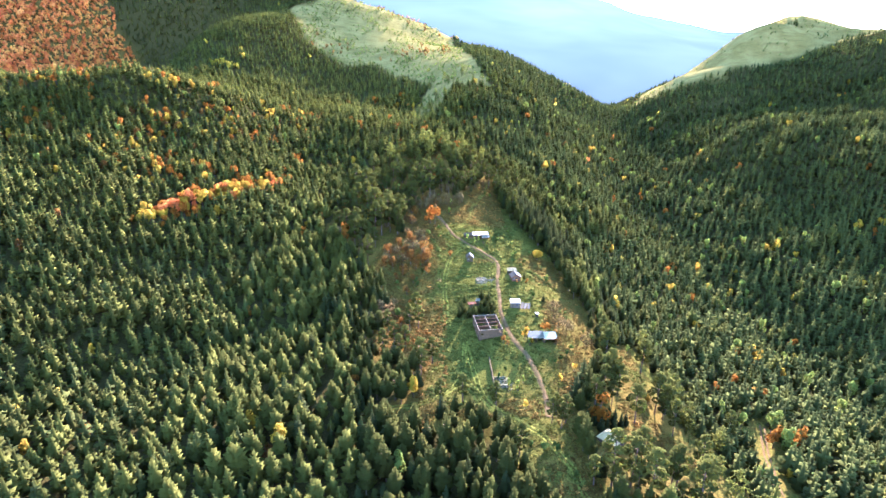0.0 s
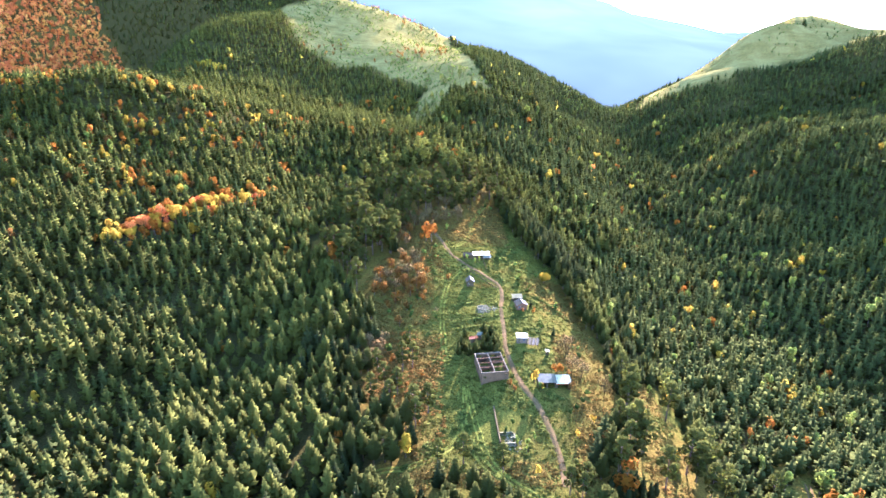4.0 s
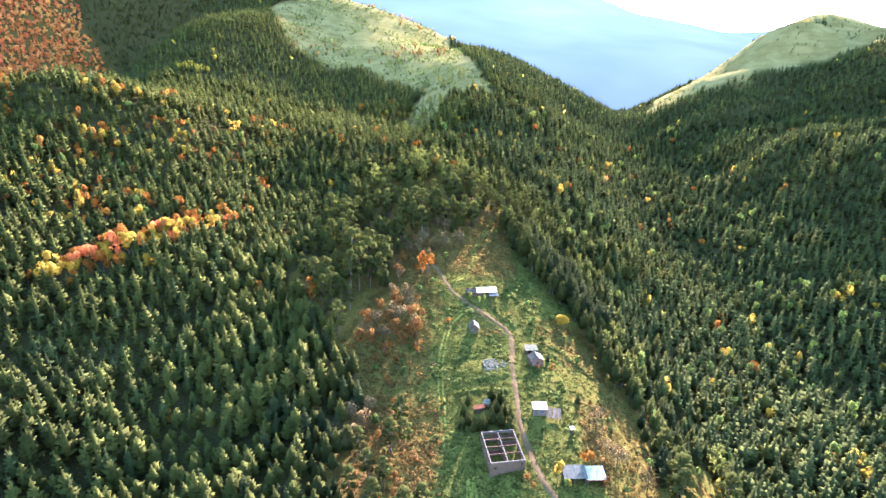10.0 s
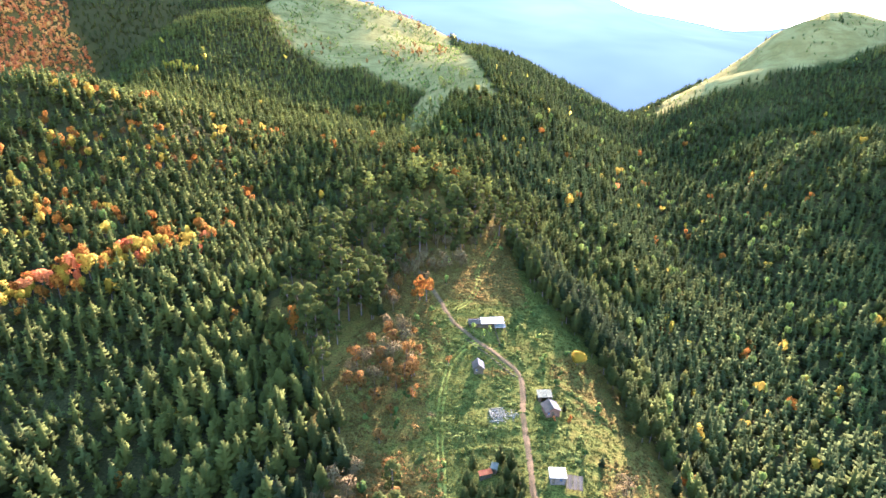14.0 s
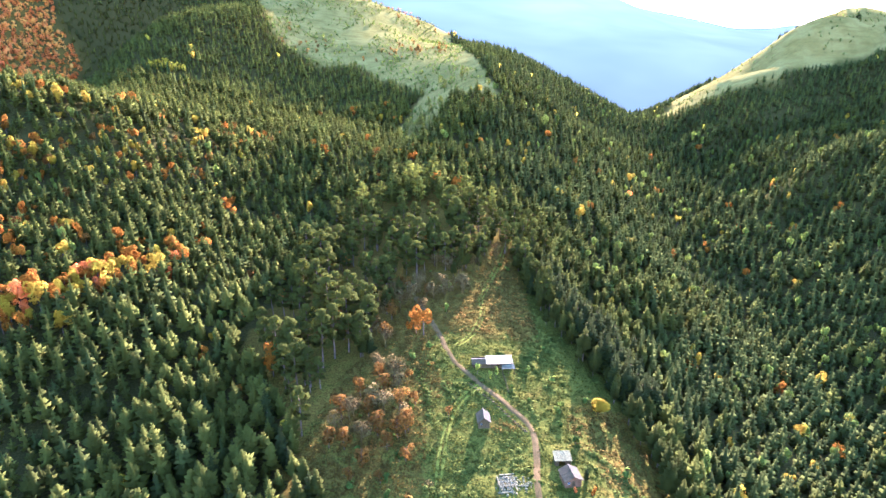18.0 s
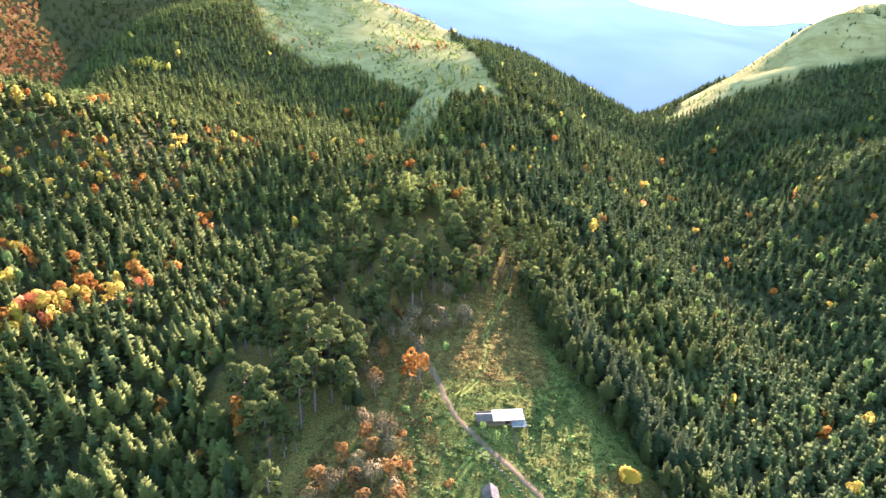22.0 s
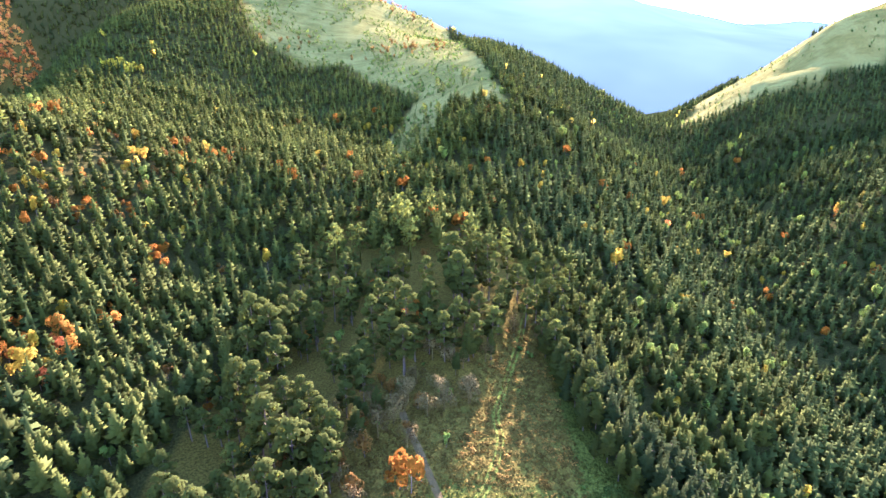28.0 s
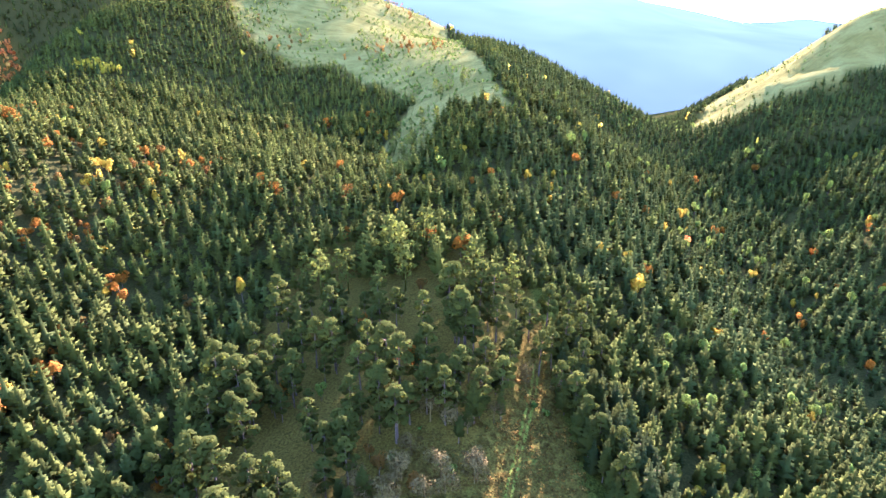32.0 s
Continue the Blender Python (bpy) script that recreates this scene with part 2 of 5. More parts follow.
def red_hill(x, y):
    """Where the far hillside is grown with red autumn trees."""
    return (x < -0.54 * y + 80 * (rough_noise(x, y, 70, 17) - 0.5) + 110 * (rough_noise(x, y, 28, 21) - 0.5)) & (y > 770 + 60 * rough_noise(x, y, 60, 18))


def mesh_object(name, verts, faces, mat, smooth=False, tone=None, parent=None, normals=None):
    """One mesh from arrays of points and of triangles or quads."""
    verts, faces = np.asarray(verts, np.float32), np.asarray(faces, np.int32)
    me = bpy.data.meshes.new(name)
    k = faces.shape[1]
    me.vertices.add(len(verts))
    me.vertices.foreach_set("co", verts.ravel())
    me.loops.add(faces.size)
    me.loops.foreach_set("vertex_index", faces.ravel())
    me.polygons.add(len(faces))
    me.polygons.foreach_set("loop_start", np.arange(0, faces.size, k, dtype=np.int32))
    me.polygons.foreach_set("use_smooth", np.full(len(faces), smooth))
    me.update(calc_edges=True)
    if tone is not None:
        a = me.attributes.new("tone", "FLOAT", "POINT")
        a.data.foreach_set("value", np.asarray(tone, np.float32))
    if normals is not None:
        a = me.attributes.new("custom_normal", "FLOAT_VECTOR", "POINT")
        a.data.foreach_set("vector", np.asarray(normals, np.float32).ravel())
    me.materials.append(mat)
    ob = new(name, me)
    ob.parent = parent
    return ob


# ground sheet, with how open and how dry it is at each point
ny, nx = GZ.shape
gv = np.stack([np.broadcast_to(GX, (ny, nx)), np.broadcast_to(GY[:, None], (ny, nx)), GZ], -1).reshape(-1, 3)
gi = np.arange(ny * nx).reshape(ny, nx)
gf = np.stack([gi[:-1, :-1], gi[:-1, 1:], gi[1:, 1:], gi[1:, :-1]], -1).reshape(-1, 4)
GROUND = bpy.data.materials.new("meadow_and_forest_floor")
GROUND.use_nodes = True


def ground_material(m):
    n, l = m.node_tree.nodes, m.node_tree.links
    bsdf = n["Principled BSDF"]
    geo = n.new("ShaderNodeNewGeometry")

    def noise_at(scale, detail=4):
        t = n.new("ShaderNodeTexNoise")
        t.inputs["Scale"].default_value, t.inputs["Detail"].default_value = scale, detail
        l.new(geo.outputs["Position"], t.inputs["Vector"])
        return t.outputs[0]

    def ramp(src, stops):
        r = n.new("ShaderNodeValToRGB")
        e = r.color_ramp.elements
        for i, (p, c) in enumerate(stops):
            if i > 1:
                e.new(p)
            e[i].position, e[i].color = p, (*c, 1)
        l.new(src, r.inputs[0])
        return r.outputs[0]

    def mix(f, a, b):
        x = n.new("ShaderNodeMix")
        x.data_type = "RGBA"
        l.new(f, x.inputs[0])
        l.new(a, x.inputs[6])
        l.new(b, x.inputs[7])
        return x.outputs[2]

    def attr(name):
        a = n.new("ShaderNodeAttribute")
        a.attribute_name = name
        return a.outputs["Fac"]

    fine, mid = noise_at(1.6, 5), noise_at(0.22, 5)
    green = ramp(fine, [(0.32, (0.019, 0.015, 0.0015)), (0.50, (0.045, 0.034, 0.0025)), (0.68, (0.075, 0.054, 0.004))])
    dry = ramp(fine, [(0.30, (0.031, 0.017, 0.002)), (0.5, (0.062, 0.034, 0.003)), (0.70, (0.092, 0.053, 0.0045))])
    floor = ramp(fine, [(0.3, (0.015, 0.011, 0.0018)), (0.55, (0.031, 0.021, 0.0032)), (0.8, (0.056, 0.034, 0.005))])
    f = n.new("ShaderNodeMath")
    f.operation = "MULTIPLY_ADD"
    l.new(mid, f.inputs[0])
    f.inputs[1].default_value = 3.4
    l.new(attr("dry"), f.inputs[2])
    g = n.new("ShaderNodeMath")
    g.operation = "SUBTRACT"
    g.use_clamp = True
    l.new(f.outputs[0], g.inputs[0])
    g.inputs[1].default_value = 1.75
    grass = mix(g.outputs[0], green, dry)
    straw = ramp(fine, [(0.30, (0.082, 0.051, 0.008)), (0.5, (0.134, 0.085, 0.013)), (0.70, (0.182, 0.118, 0.020))])
    # the dry hillside is patched with greener grass and crossed by faint terraces
    broad = ramp(noise_at(0.035, 5), [(0.40, (0.6, 0.6, 0.6)), (0.58, (1, 1, 1))])
    stretch = n.new("ShaderNodeVectorMath")
    stretch.operation = "MULTIPLY"
    stretch.inputs[1].default_value = (0.02, 0.16, 0.16)
    l.new(geo.outputs["Position"], stretch.inputs[0])
    terrace = n.new("ShaderNodeTexNoise")
    terrace.inputs["Scale"].default_value, terrace.inputs["Detail"].default_value = 1.0, 4
    l.new(stretch.outputs[0], terrace.inputs["Vector"])
    bands = ramp(terrace.outputs[0], [(0.38, (0.62, 0.62, 0.62)), (0.52, (1, 1, 1))])
    both = n.new("ShaderNodeMath")
    both.operation = "MULTIPLY"
    l.new(broad, both.inputs[0])
    l.new(bands, both.inputs[1])
    dried = n.new("ShaderNodeMath")
    dried.operation = "MULTIPLY"
    l.new(both.outputs[0], dried.inputs[0])
    l.new(attr("straw"), dried.inputs[1])
    grass = mix(dried.outputs[0], grass, straw)
    l.new(mix(attr("open"), floor, grass), bsdf.inputs["Base Color"])
    bsdf.inputs["Roughness"].default_value = 0.95
    bsdf.inputs["Specular IOR Level"].default_value = 0.0
    b = n.new("ShaderNodeBump")
    b.inputs["Strength"].default_value, b.inputs["Distance"].default_value = 0.5, 0.3
    l.new(fine, b.inputs["Height"])
    l.new(b.outputs[0], bsdf.inputs["Normal"])


ground_material(GROUND)
ground = mesh_object("ground", gv, gf, GROUND, smooth=True)
px, py = gv[:, 0], gv[:, 1]
litter = red_hill(px, py)
is_open = open_ground(px, py) | inside(RIDGE, px, py) | litter
# the grass runs on some way under the outermost trees
for turn in range(8):
    is_open |= open_ground(px + 6 * math.cos(turn * 0.785), py + 6 * math.sin(turn * 0.785)) & (py < 520)
dryness = 0.12 + 0.75 * ease(8, -22, px) * (py < 500) - 0.15 * ((np.hypot(px - 18, py - 275) < 40)) + 1.0 * ease(345, 365, py) + 0.7 * ease(2, -8, px) * (py > 190) * (py < 268) + 0.3 * (py < 215) + 0.55 * ease(38, 56, px) - 0.5 * (px > 90) - 0.7 * ease(34, 12, np.hypot(px - 9, py - 216)) - 1.6 * ease(35, 41, px) * ease(318, 335, py)
dryness = np.where(inside(RIDGE, px, py), 0.9, np.where(inside(UPPER, px, py), 0.35, np.where(litter, 1.5, dryness)))
for key, val in (("straw", 0.95 * inside(RIDGE, px, py) + 0.95 * inside(UPPER, px, py) * ease(600, 720, py)), ("open", np.maximum(is_open.astype(float), 0.85 * (inside(PARK, px, py) | inside(WEST_PARK, px, py) | inside(LOWER_PARK, px, py)))), ("dry", dryness)):
    at = ground.data.attributes.new(key, "FLOAT", "POINT")
    at.data.foreach_set("value", np.asarray(val, np.float32))
tagged(ground, "hilly ground of autumn grass and brown forest floor", "ground", kind="structure")

# far mountains behind everything, self-lit: their pale blue haze is painted as emission
FAR = bpy.data.materials.new("glowing_haze_mountain")
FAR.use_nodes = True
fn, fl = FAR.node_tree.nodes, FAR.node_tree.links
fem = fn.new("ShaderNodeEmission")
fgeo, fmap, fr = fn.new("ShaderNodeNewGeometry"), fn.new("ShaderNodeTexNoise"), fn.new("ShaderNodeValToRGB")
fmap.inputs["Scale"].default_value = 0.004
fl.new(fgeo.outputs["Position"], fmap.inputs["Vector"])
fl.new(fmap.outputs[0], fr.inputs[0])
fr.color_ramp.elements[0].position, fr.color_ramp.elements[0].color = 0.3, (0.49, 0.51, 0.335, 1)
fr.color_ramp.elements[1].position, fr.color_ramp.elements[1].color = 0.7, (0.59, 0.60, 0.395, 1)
# haze glow painted along x: darker in the west, brighter on the sunward side
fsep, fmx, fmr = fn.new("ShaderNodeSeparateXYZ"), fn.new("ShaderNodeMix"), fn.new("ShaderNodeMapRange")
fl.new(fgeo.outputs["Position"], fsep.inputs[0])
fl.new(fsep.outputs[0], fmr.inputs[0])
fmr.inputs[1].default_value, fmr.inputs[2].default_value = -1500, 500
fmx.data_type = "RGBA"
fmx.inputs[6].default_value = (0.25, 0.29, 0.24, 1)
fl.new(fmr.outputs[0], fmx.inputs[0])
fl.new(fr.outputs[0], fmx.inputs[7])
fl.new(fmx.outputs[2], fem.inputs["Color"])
# painted haze also glows stronger with height, towards the crest
fhaze = fn.new("ShaderNodeMapRange")
fl.new(fsep.outputs[2], fhaze.inputs[0])
fhaze.inputs[1].default_value, fhaze.inputs[2].default_value, fhaze.inputs[3].default_value, fhaze.inputs[4].default_value = 0, 260, 0.043, 0.068
fl.new(fhaze.outputs[0], fem.inputs["Strength"])
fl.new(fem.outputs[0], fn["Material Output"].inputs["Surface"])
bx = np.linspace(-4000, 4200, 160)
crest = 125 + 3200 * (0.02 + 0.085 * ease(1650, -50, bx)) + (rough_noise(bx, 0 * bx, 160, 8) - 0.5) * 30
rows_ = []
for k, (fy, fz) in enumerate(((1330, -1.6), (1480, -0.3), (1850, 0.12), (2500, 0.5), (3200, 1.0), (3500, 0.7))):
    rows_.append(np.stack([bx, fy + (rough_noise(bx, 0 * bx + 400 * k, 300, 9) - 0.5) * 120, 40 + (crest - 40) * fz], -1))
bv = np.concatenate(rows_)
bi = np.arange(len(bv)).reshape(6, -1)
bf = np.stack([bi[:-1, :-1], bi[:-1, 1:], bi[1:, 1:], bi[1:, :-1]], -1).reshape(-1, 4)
tagged(mesh_object("backdrop", bv, bf, FAR, smooth=True), "self-lit backdrop of mountains in painted blue haze far behind the valley", "mountain", kind="structure")


# ---------------------------------------------------------------- tree shapes
def tufts(rng, centres, outward, size, flat=0.8):
    """Ragged three-sided tufts, each with its tip pointing outward."""
    n = len(centres)
    out = outward / np.maximum(np.linalg.norm(outward, axis=1, keepdims=True), 1e-6)
    side = np.cross(out, rng.normal(size=(n, 3)))
    side /= np.maximum(np.linalg.norm(side, axis=1, keepdims=True), 1e-6)
    other = np.cross(out, side)
    s = (size * rng.uniform(0.7, 1.3, n))[:, None]
    v = np.empty((n, 4, 3))
    v[:, 0] = centres + out * s * flat
    for k in range(3):
        a = 2.1 * k + rng.uniform(-0.4, 0.4, n)[:, None]
        v[:, k + 1] = centres + (side * np.cos(a) + other * np.sin(a)) * s * rng.uniform(0.7, 1.25, (n, 1)) - out * s * 0.25
    i = np.arange(n)[:, None] * 4
    f = np.stack([np.concatenate([i, i + 1 + k, i + 1 + (k + 1) % 3], 1) for k in range(3)], 1).reshape(-1, 3)
    return v.reshape(-1, 3), f


def crown_normals(v, up=0.35, seed=3):
    """Normals of a crown taken as one soft rounded mass, with some unrest."""
    rad = np.hypot(v[:, 0], v[:, 1])
    r = max(np.percentile(rad, 90), 0.1)
    z0, z1 = v[:, 2].min(), v[:, 2].max()
    n = np.stack([v[:, 0] / r, v[:, 1] / r, up + 1.3 * (v[:, 2] - (z0 + z1) / 2) / max(z1 - z0, 0.1)], 1)
    n = n / np.maximum(np.linalg.norm(n, axis=1, keepdims=True), 1e-6) + np.random.RandomState(seed).normal(size=n.shape) * 0.08
    return n / np.maximum(np.linalg.norm(n, axis=1, keepdims=True), 1e-6)


def join(pieces):
    vs, fs, o = [], [], 0
    for v, f in pieces:
        vs.append(v)
        fs.append(f + o)
        o += len(v)
    return np.concatenate(vs), np.concatenate(fs)


def stem(points, radii, sides=5):
    """A tapered limb along the given points."""
    points = np.array(points, float)
    a = np.arange(sides) * 2 * math.pi / sides
    v = []
    for p, r in zip(points, radii):
        v.append(np.stack([p[0] + r * np.cos(a), p[1] + r * np.sin(a), np.full(sides, p[2])], 1))
    f = []
    for k in range(len(points) - 1):
        for s in range(sides):
            q = [k * sides + s, k * sides + (s + 1) % sides, (k + 1) * sides + (s + 1) % sides, (k + 1) * sides + s]
            f += [[q[0], q[1], q[2]], [q[0], q[2], q[3]]]
    return np.concatenate(v), np.array(f)


def conifer(seed, tall, wide, low, whorls, per, lift=0.3, power=0.8, leaf=0.4, tips=True):
    """Needle crown of a pine or spruce: whorls of flat boughs about a slim core, with a leader on top."""
    rng = np.random.RandomState(seed)
    vs, fs, o = [], [], 0
    for k in range(whorls):
        u = (k + rng.uniform(-0.2, 0.2)) / (whorls - 1)
        u = min(max(u, 0.0), 1.0)
        z = tall * (low + (0.95 - low) * u)
        r = wide * max((1 - u) ** power, 0.14) * (0.78 if k == 0 else 1.0) * rng.uniform(0.85, 1.12)
        n = max(3, int(round(per * (1 - 0.4 * u))))
        turn = rng.rand() * 6.283
        for j in range(n):
            ang = turn + 6.283 * j / n + rng.uniform(-0.3, 0.3)
            reach = r * rng.uniform(0.7, 1.2)
            c, s = math.cos(ang), math.sin(ang)
            w = leaf * reach + 0.14
            up = lift * (0.6 + 0.7 * u) * reach * rng.uniform(0.6, 1.3)
            zz = z + rng.uniform(-0.35, 0.35) * tall / whorls
            pts = ((0.08, 0, 0.0), (0.60, w, 0.45 * up - 0.10 * reach), (0.60, -w, 0.45 * up - 0.10 * reach), (0.55, 0, 0.55 * up + 0.16 * reach), (1.0, 0, up))
            vs += [(c * d * reach - s * e, s * d * reach + c * e, zz + h) for d, e, h in pts]
            fs += [(o, o + 2, o + 3), (o, o + 3, o + 1), (o + 2, o + 4, o + 3), (o + 3, o + 4, o + 1)]
            o += 5
            if tips and k < whorls - 1:
                tx, ty, tz, q = c * reach * 0.82, s * reach * 0.82, zz + up * 0.8, 0.16 * reach + 0.14
                a = rng.rand() * 6.283
                vs += [(tx, ty, tz + q * 1.7)] + [(tx + q * math.cos(a + 2.1 * m), ty + q * math.sin(a + 2.1 * m), tz - 0.2 * q) for m in range(3)]
                fs += [(o, o + 1, o + 2), (o, o + 2, o + 3), (o, o + 3, o + 1)]
                o += 4
    core = np.array([[0, 0, tall]] + [[wide * 0.36 * math.cos(k * 1.2566), wide * 0.36 * math.sin(k * 1.2566), tall * (low + 0.04)] for k in range(5)])
    cf = np.array([[0, 1 + k, 1 + (k + 1) % 5] for k in range(5)])
    return join([(np.array(vs), np.array(fs)), (core, cf)])


def broadleaf(seed, tall, wide, low, n, size, loose=1.0):
    """Rounded leafy crown of clumps in several lobes."""
    rng = np.random.RandomState(seed)
    lobes = np.clip(rng.normal(size=(6, 3)), -1.4, 1.4) * np.array([wide * 0.40, wide * 0.40, tall * (1 - low) * 0.21]) * loose + np.array([0, 0, tall * (low + (1 - low) * 0.5)])
    k = rng.randint(0, 6, n)
    d = rng.normal(size=(n, 3))
    d /= np.linalg.norm(d, axis=1, keepdims=True)
    c = lobes[k] + d * np.array([wide * 0.44, wide * 0.44, tall * (1 - low) * 0.22]) * rng.uniform(0.75, 1.05, (n, 1))
    return tufts(rng, c, d + np.array([0, 0, 0.3]), np.full(n, size), 0.5)


def crown_old_pine(seed, tall, n, size):
    """Old pine: cloudy pads of needles on the upper half of a bare trunk."""
    rng = np.random.RandomState(seed)
    pads = 13
    pz = np.linspace(0.40, 0.96, pads) * tall
    pr = np.interp(pz / tall, [0.4, 0.6, 0.8, 0.96], [1.5, 2.3, 1.7, 0.2])
    pa = np.arange(pads) * 2.4 + rng.rand() * 6
    pc = np.stack([pr * np.cos(pa), pr * np.sin(pa), pz], 1)
    k = np.arange(n) % pads
    d = rng.normal(size=(n, 3))
    d /= np.linalg.norm(d, axis=1, keepdims=True)
    c = pc[k] + d * np.array([1.35, 1.35, 0.85]) * rng.uniform(0.6, 1.0, (n, 1))
    v, f = tufts(rng, c, d + np.array([0, 0, 0.6]), np.full(n, size), 0.6)
    return v, f


def spread(name, protos, x, y, scale, mat, seed, label, category, sink=0.15, squash=None, up=0.35):
    """Many plants of one kind, joined into one object."""
    rng = np.random.RandomState(seed)
    n = len(x)
    z = gz(x, y) - sink
    ang, tone = rng.rand(n) * 6.283, rng.rand(n)
    pick = rng.randint(0, len(protos), n)
    sq = scale if squash is None else squash
    vs, fs, ts, ns, o = [], [], [], [], 0
    for k, (pv, pf) in enumerate(protos):
        m = np.nonzero(pick == k)[0]
        if not len(m):
            continue
        c, s = np.cos(ang[m])[:, None], np.sin(ang[m])[:, None]
        vx = (pv[None, :, 0] * c - pv[None, :, 1] * s) * sq[m][:, None] + x[m][:, None]
        vy = (pv[None, :, 0] * s + pv[None, :, 1] * c) * sq[m][:, None] + y[m][:, None]
        vz = pv[None, :, 2] * scale[m][:, None] + z[m][:, None]
        vs.append(np.stack([vx, vy, vz], -1).reshape(-1, 3))
        fs.append((pf[None] + (np.arange(len(m)) * len(pv))[:, None, None] + o).reshape(-1, 3))
        ts.append(np.repeat(tone[m], len(pv)))
        pn = crown_normals(pv, up)
        ns.append(np.stack([pn[None, :, 0] * c - pn[None, :, 1] * s, pn[None, :, 0] * s + pn[None, :, 1] * c, np.broadcast_to(pn[None, :, 2], vx.shape)], -1).reshape(-1, 3))
        o += len(m) * len(pv)
    if not vs:
        return None
    ob = mesh_object(name, np.concatenate(vs), np.concatenate(fs), mat, smooth=True, tone=np.concatenate(ts), normals=np.concatenate(ns))
    return tagged(ob, label, category, kind="stuff")


# ---------------------------------------------------------------- forest
def grid_points(y0, y1, step, seed, reach=0.80, margin=25):
    """Jittered planting points on the land between two lines, as wide as the valley opens."""
    rng = np.random.RandomState(seed)
    xs, ys = np.meshgrid(np.arange(-max(reach * y1 + margin, 240), max(reach * y1 + margin, 240), step), np.arange(y0, y1, step))
    x = xs.ravel() + rng.uniform(-0.48, 0.48, xs.size) * step
    y = ys.ravel() + rng.uniform(-0.48, 0.48, xs.size) * step
    keep = (np.abs(x) < np.maximum(reach * y + margin, 240)) & (y > y0)
    return x[keep], y[keep], rng


GROVE = [(-187, 320), (-183, 345), (-168, 361), (-157, 374), (-147, 393), (-128, 409), (-119, 400), (-133, 379), (-145, 361), (-157, 344), (-170, 325)]
KEPT = [(20, 235, 13), (18, 334, 12), (13, 307, 6), (36, 285, 9), (19, 282, 9), (35, 252, 9), (42, 223, 10), (21, 202, 14), (56, 164, 7), (54, 153, 6), (13, 256, 5)]


def free_of_things(x, y):
    ok = np.ones(len(x), bool)
    for cx, cy, r in KEPT:
        ok &= np.hypot(x - cx, y - cy) > r
    return ok


pine_a = [conifer(10 + k, 10.6 + 0.5 * k, 3.3 - 0.10 * k, 0.2 + 0.06 * (k % 3), 11, 8, lift=0.45, power=0.45 + 0.06 * k, leaf=0.25, tips=False) for k in range(6)]
spruce_a = [conifer(30 + k, 10.8, 3.5, 0.08, 10, 7, lift=0.15, power=0.72 + 0.05 * k, leaf=0.31, tips=False) for k in range(5)]
pine_b = [conifer(50 + k, 10.2 + 0.5 * k, 3.5 - 0.12 * k, 0.2 + 0.06 * (k % 2), 6, 6, lift=0.4, power=0.48 + 0.07 * k, leaf=0.38, tips=False) for k in range(5)]
spruce_b = [conifer(60 + k, 10.2, 3.5, 0.1, 5, 6, lift=0.15, power=0.68 + 0.06 * k, leaf=0.5, tips=False) for k in range(4)]
conifer_c = [conifer(70 + k, 9.2, 3.3, 0.15, 3, 4, lift=0.25, power=0.55, leaf=0.62, tips=False) for k in range(4)]
old_a = [join([crown_old_pine(80 + k, 15.0, 260, 0.42), stem([(0, 0, 0), (0.1, 0, 8), (0, 0.1, 14)], (0.22, 0.16, 0.05), 4)]) for k in range(4)]
leaf_b = [broadleaf(90 + k, 8.5, 2.4, 0.18, 60, 0.55) for k in range(4)]
leaf_d = [broadleaf(85 + k, 8.0, 2.6, 0.1, 11, 1.35) for k in range(4)]
leaf_c = [broadleaf(95 + k, 8.0, 2.6, 0.1, 26, 1.0) for k in range(4)]

single = {"pine": [], "spruce": [], "old": [], "leaf": []}


def plant_band(y0, y1, step, seed, lod):
    x, y, rng = grid_points(y0, y1, step, seed)
    ok = ~open_ground(x, y) & free_of_things(x, y)
    ok &= ~(inside(RIDGE, x, y) & (rough_noise(x, y, 30, 31) < 0.93))
    ok &= ~((y > 1250) & (x > -60))
    gap = rough_noise(x, y, 26, 11)
    ok &= (gap > 0.02 + 0.03 * ((x < -35) & (y < 430))) & (rough_noise(x, y, 12, 15) > 0.04)
    park = inside(PARK, x, y) | inside(WEST_PARK, x, y) | inside(LOWER_PARK, x, y)
    ok &= ~park | (rng.rand(len(x)) < np.where(x < 0, 0.40, 0.34) + 0.45 * ease(465, 505, y))
    grove = inside(GROVE, x, y)
    redhill = red_hill(x, y)
    x, y, park, grove, redhill = x[ok], y[ok], park[ok], grove[ok], redhill[ok]
    r = rng.rand(len(x))
    patch = rough_noise(x, y, 60, 12)
    right = x + (patch - 0.5) * 190 > 66
    autumn = r < np.where(grove, 0.8, (0.012 if lod < 2 else 0.004) + 0.02 * ((x > 70) & (lod < 2)) + 0.19 * ((x < -120) & (y > 370) & (y < 620)) * (rough_noise(x, y, 30, 19) > 0.42) + 0.07 * ease(0.66, 0.85, rough_noise(x, y, 45, 13)) * (lod < 2))
    size = np.where(park, 1.08, 1.0) * rng.uniform(0.62, 1.28, len(x)) * (0.75 + 0.5 * rough_noise(x, y, 22, 14))
    kind = np.where(redhill, 5, np.where(autumn, 3, np.where(park, 2, np.where(right & (rng.rand(len(x)) < 0.85), 1, np.where(rng.rand(len(x)) < 0.2, 1, 0)))))
    # the open stand of old pines merges into the common forest uphill
    blend = park & (np.random.RandomState(seed + 300).rand(len(x)) > ease(515, 425, y))
    kind = np.where(blend & (kind == 2), np.where(right, 1, 0), kind)
    return x, y, np.where(blend, size * 1.1, size), kind, rng


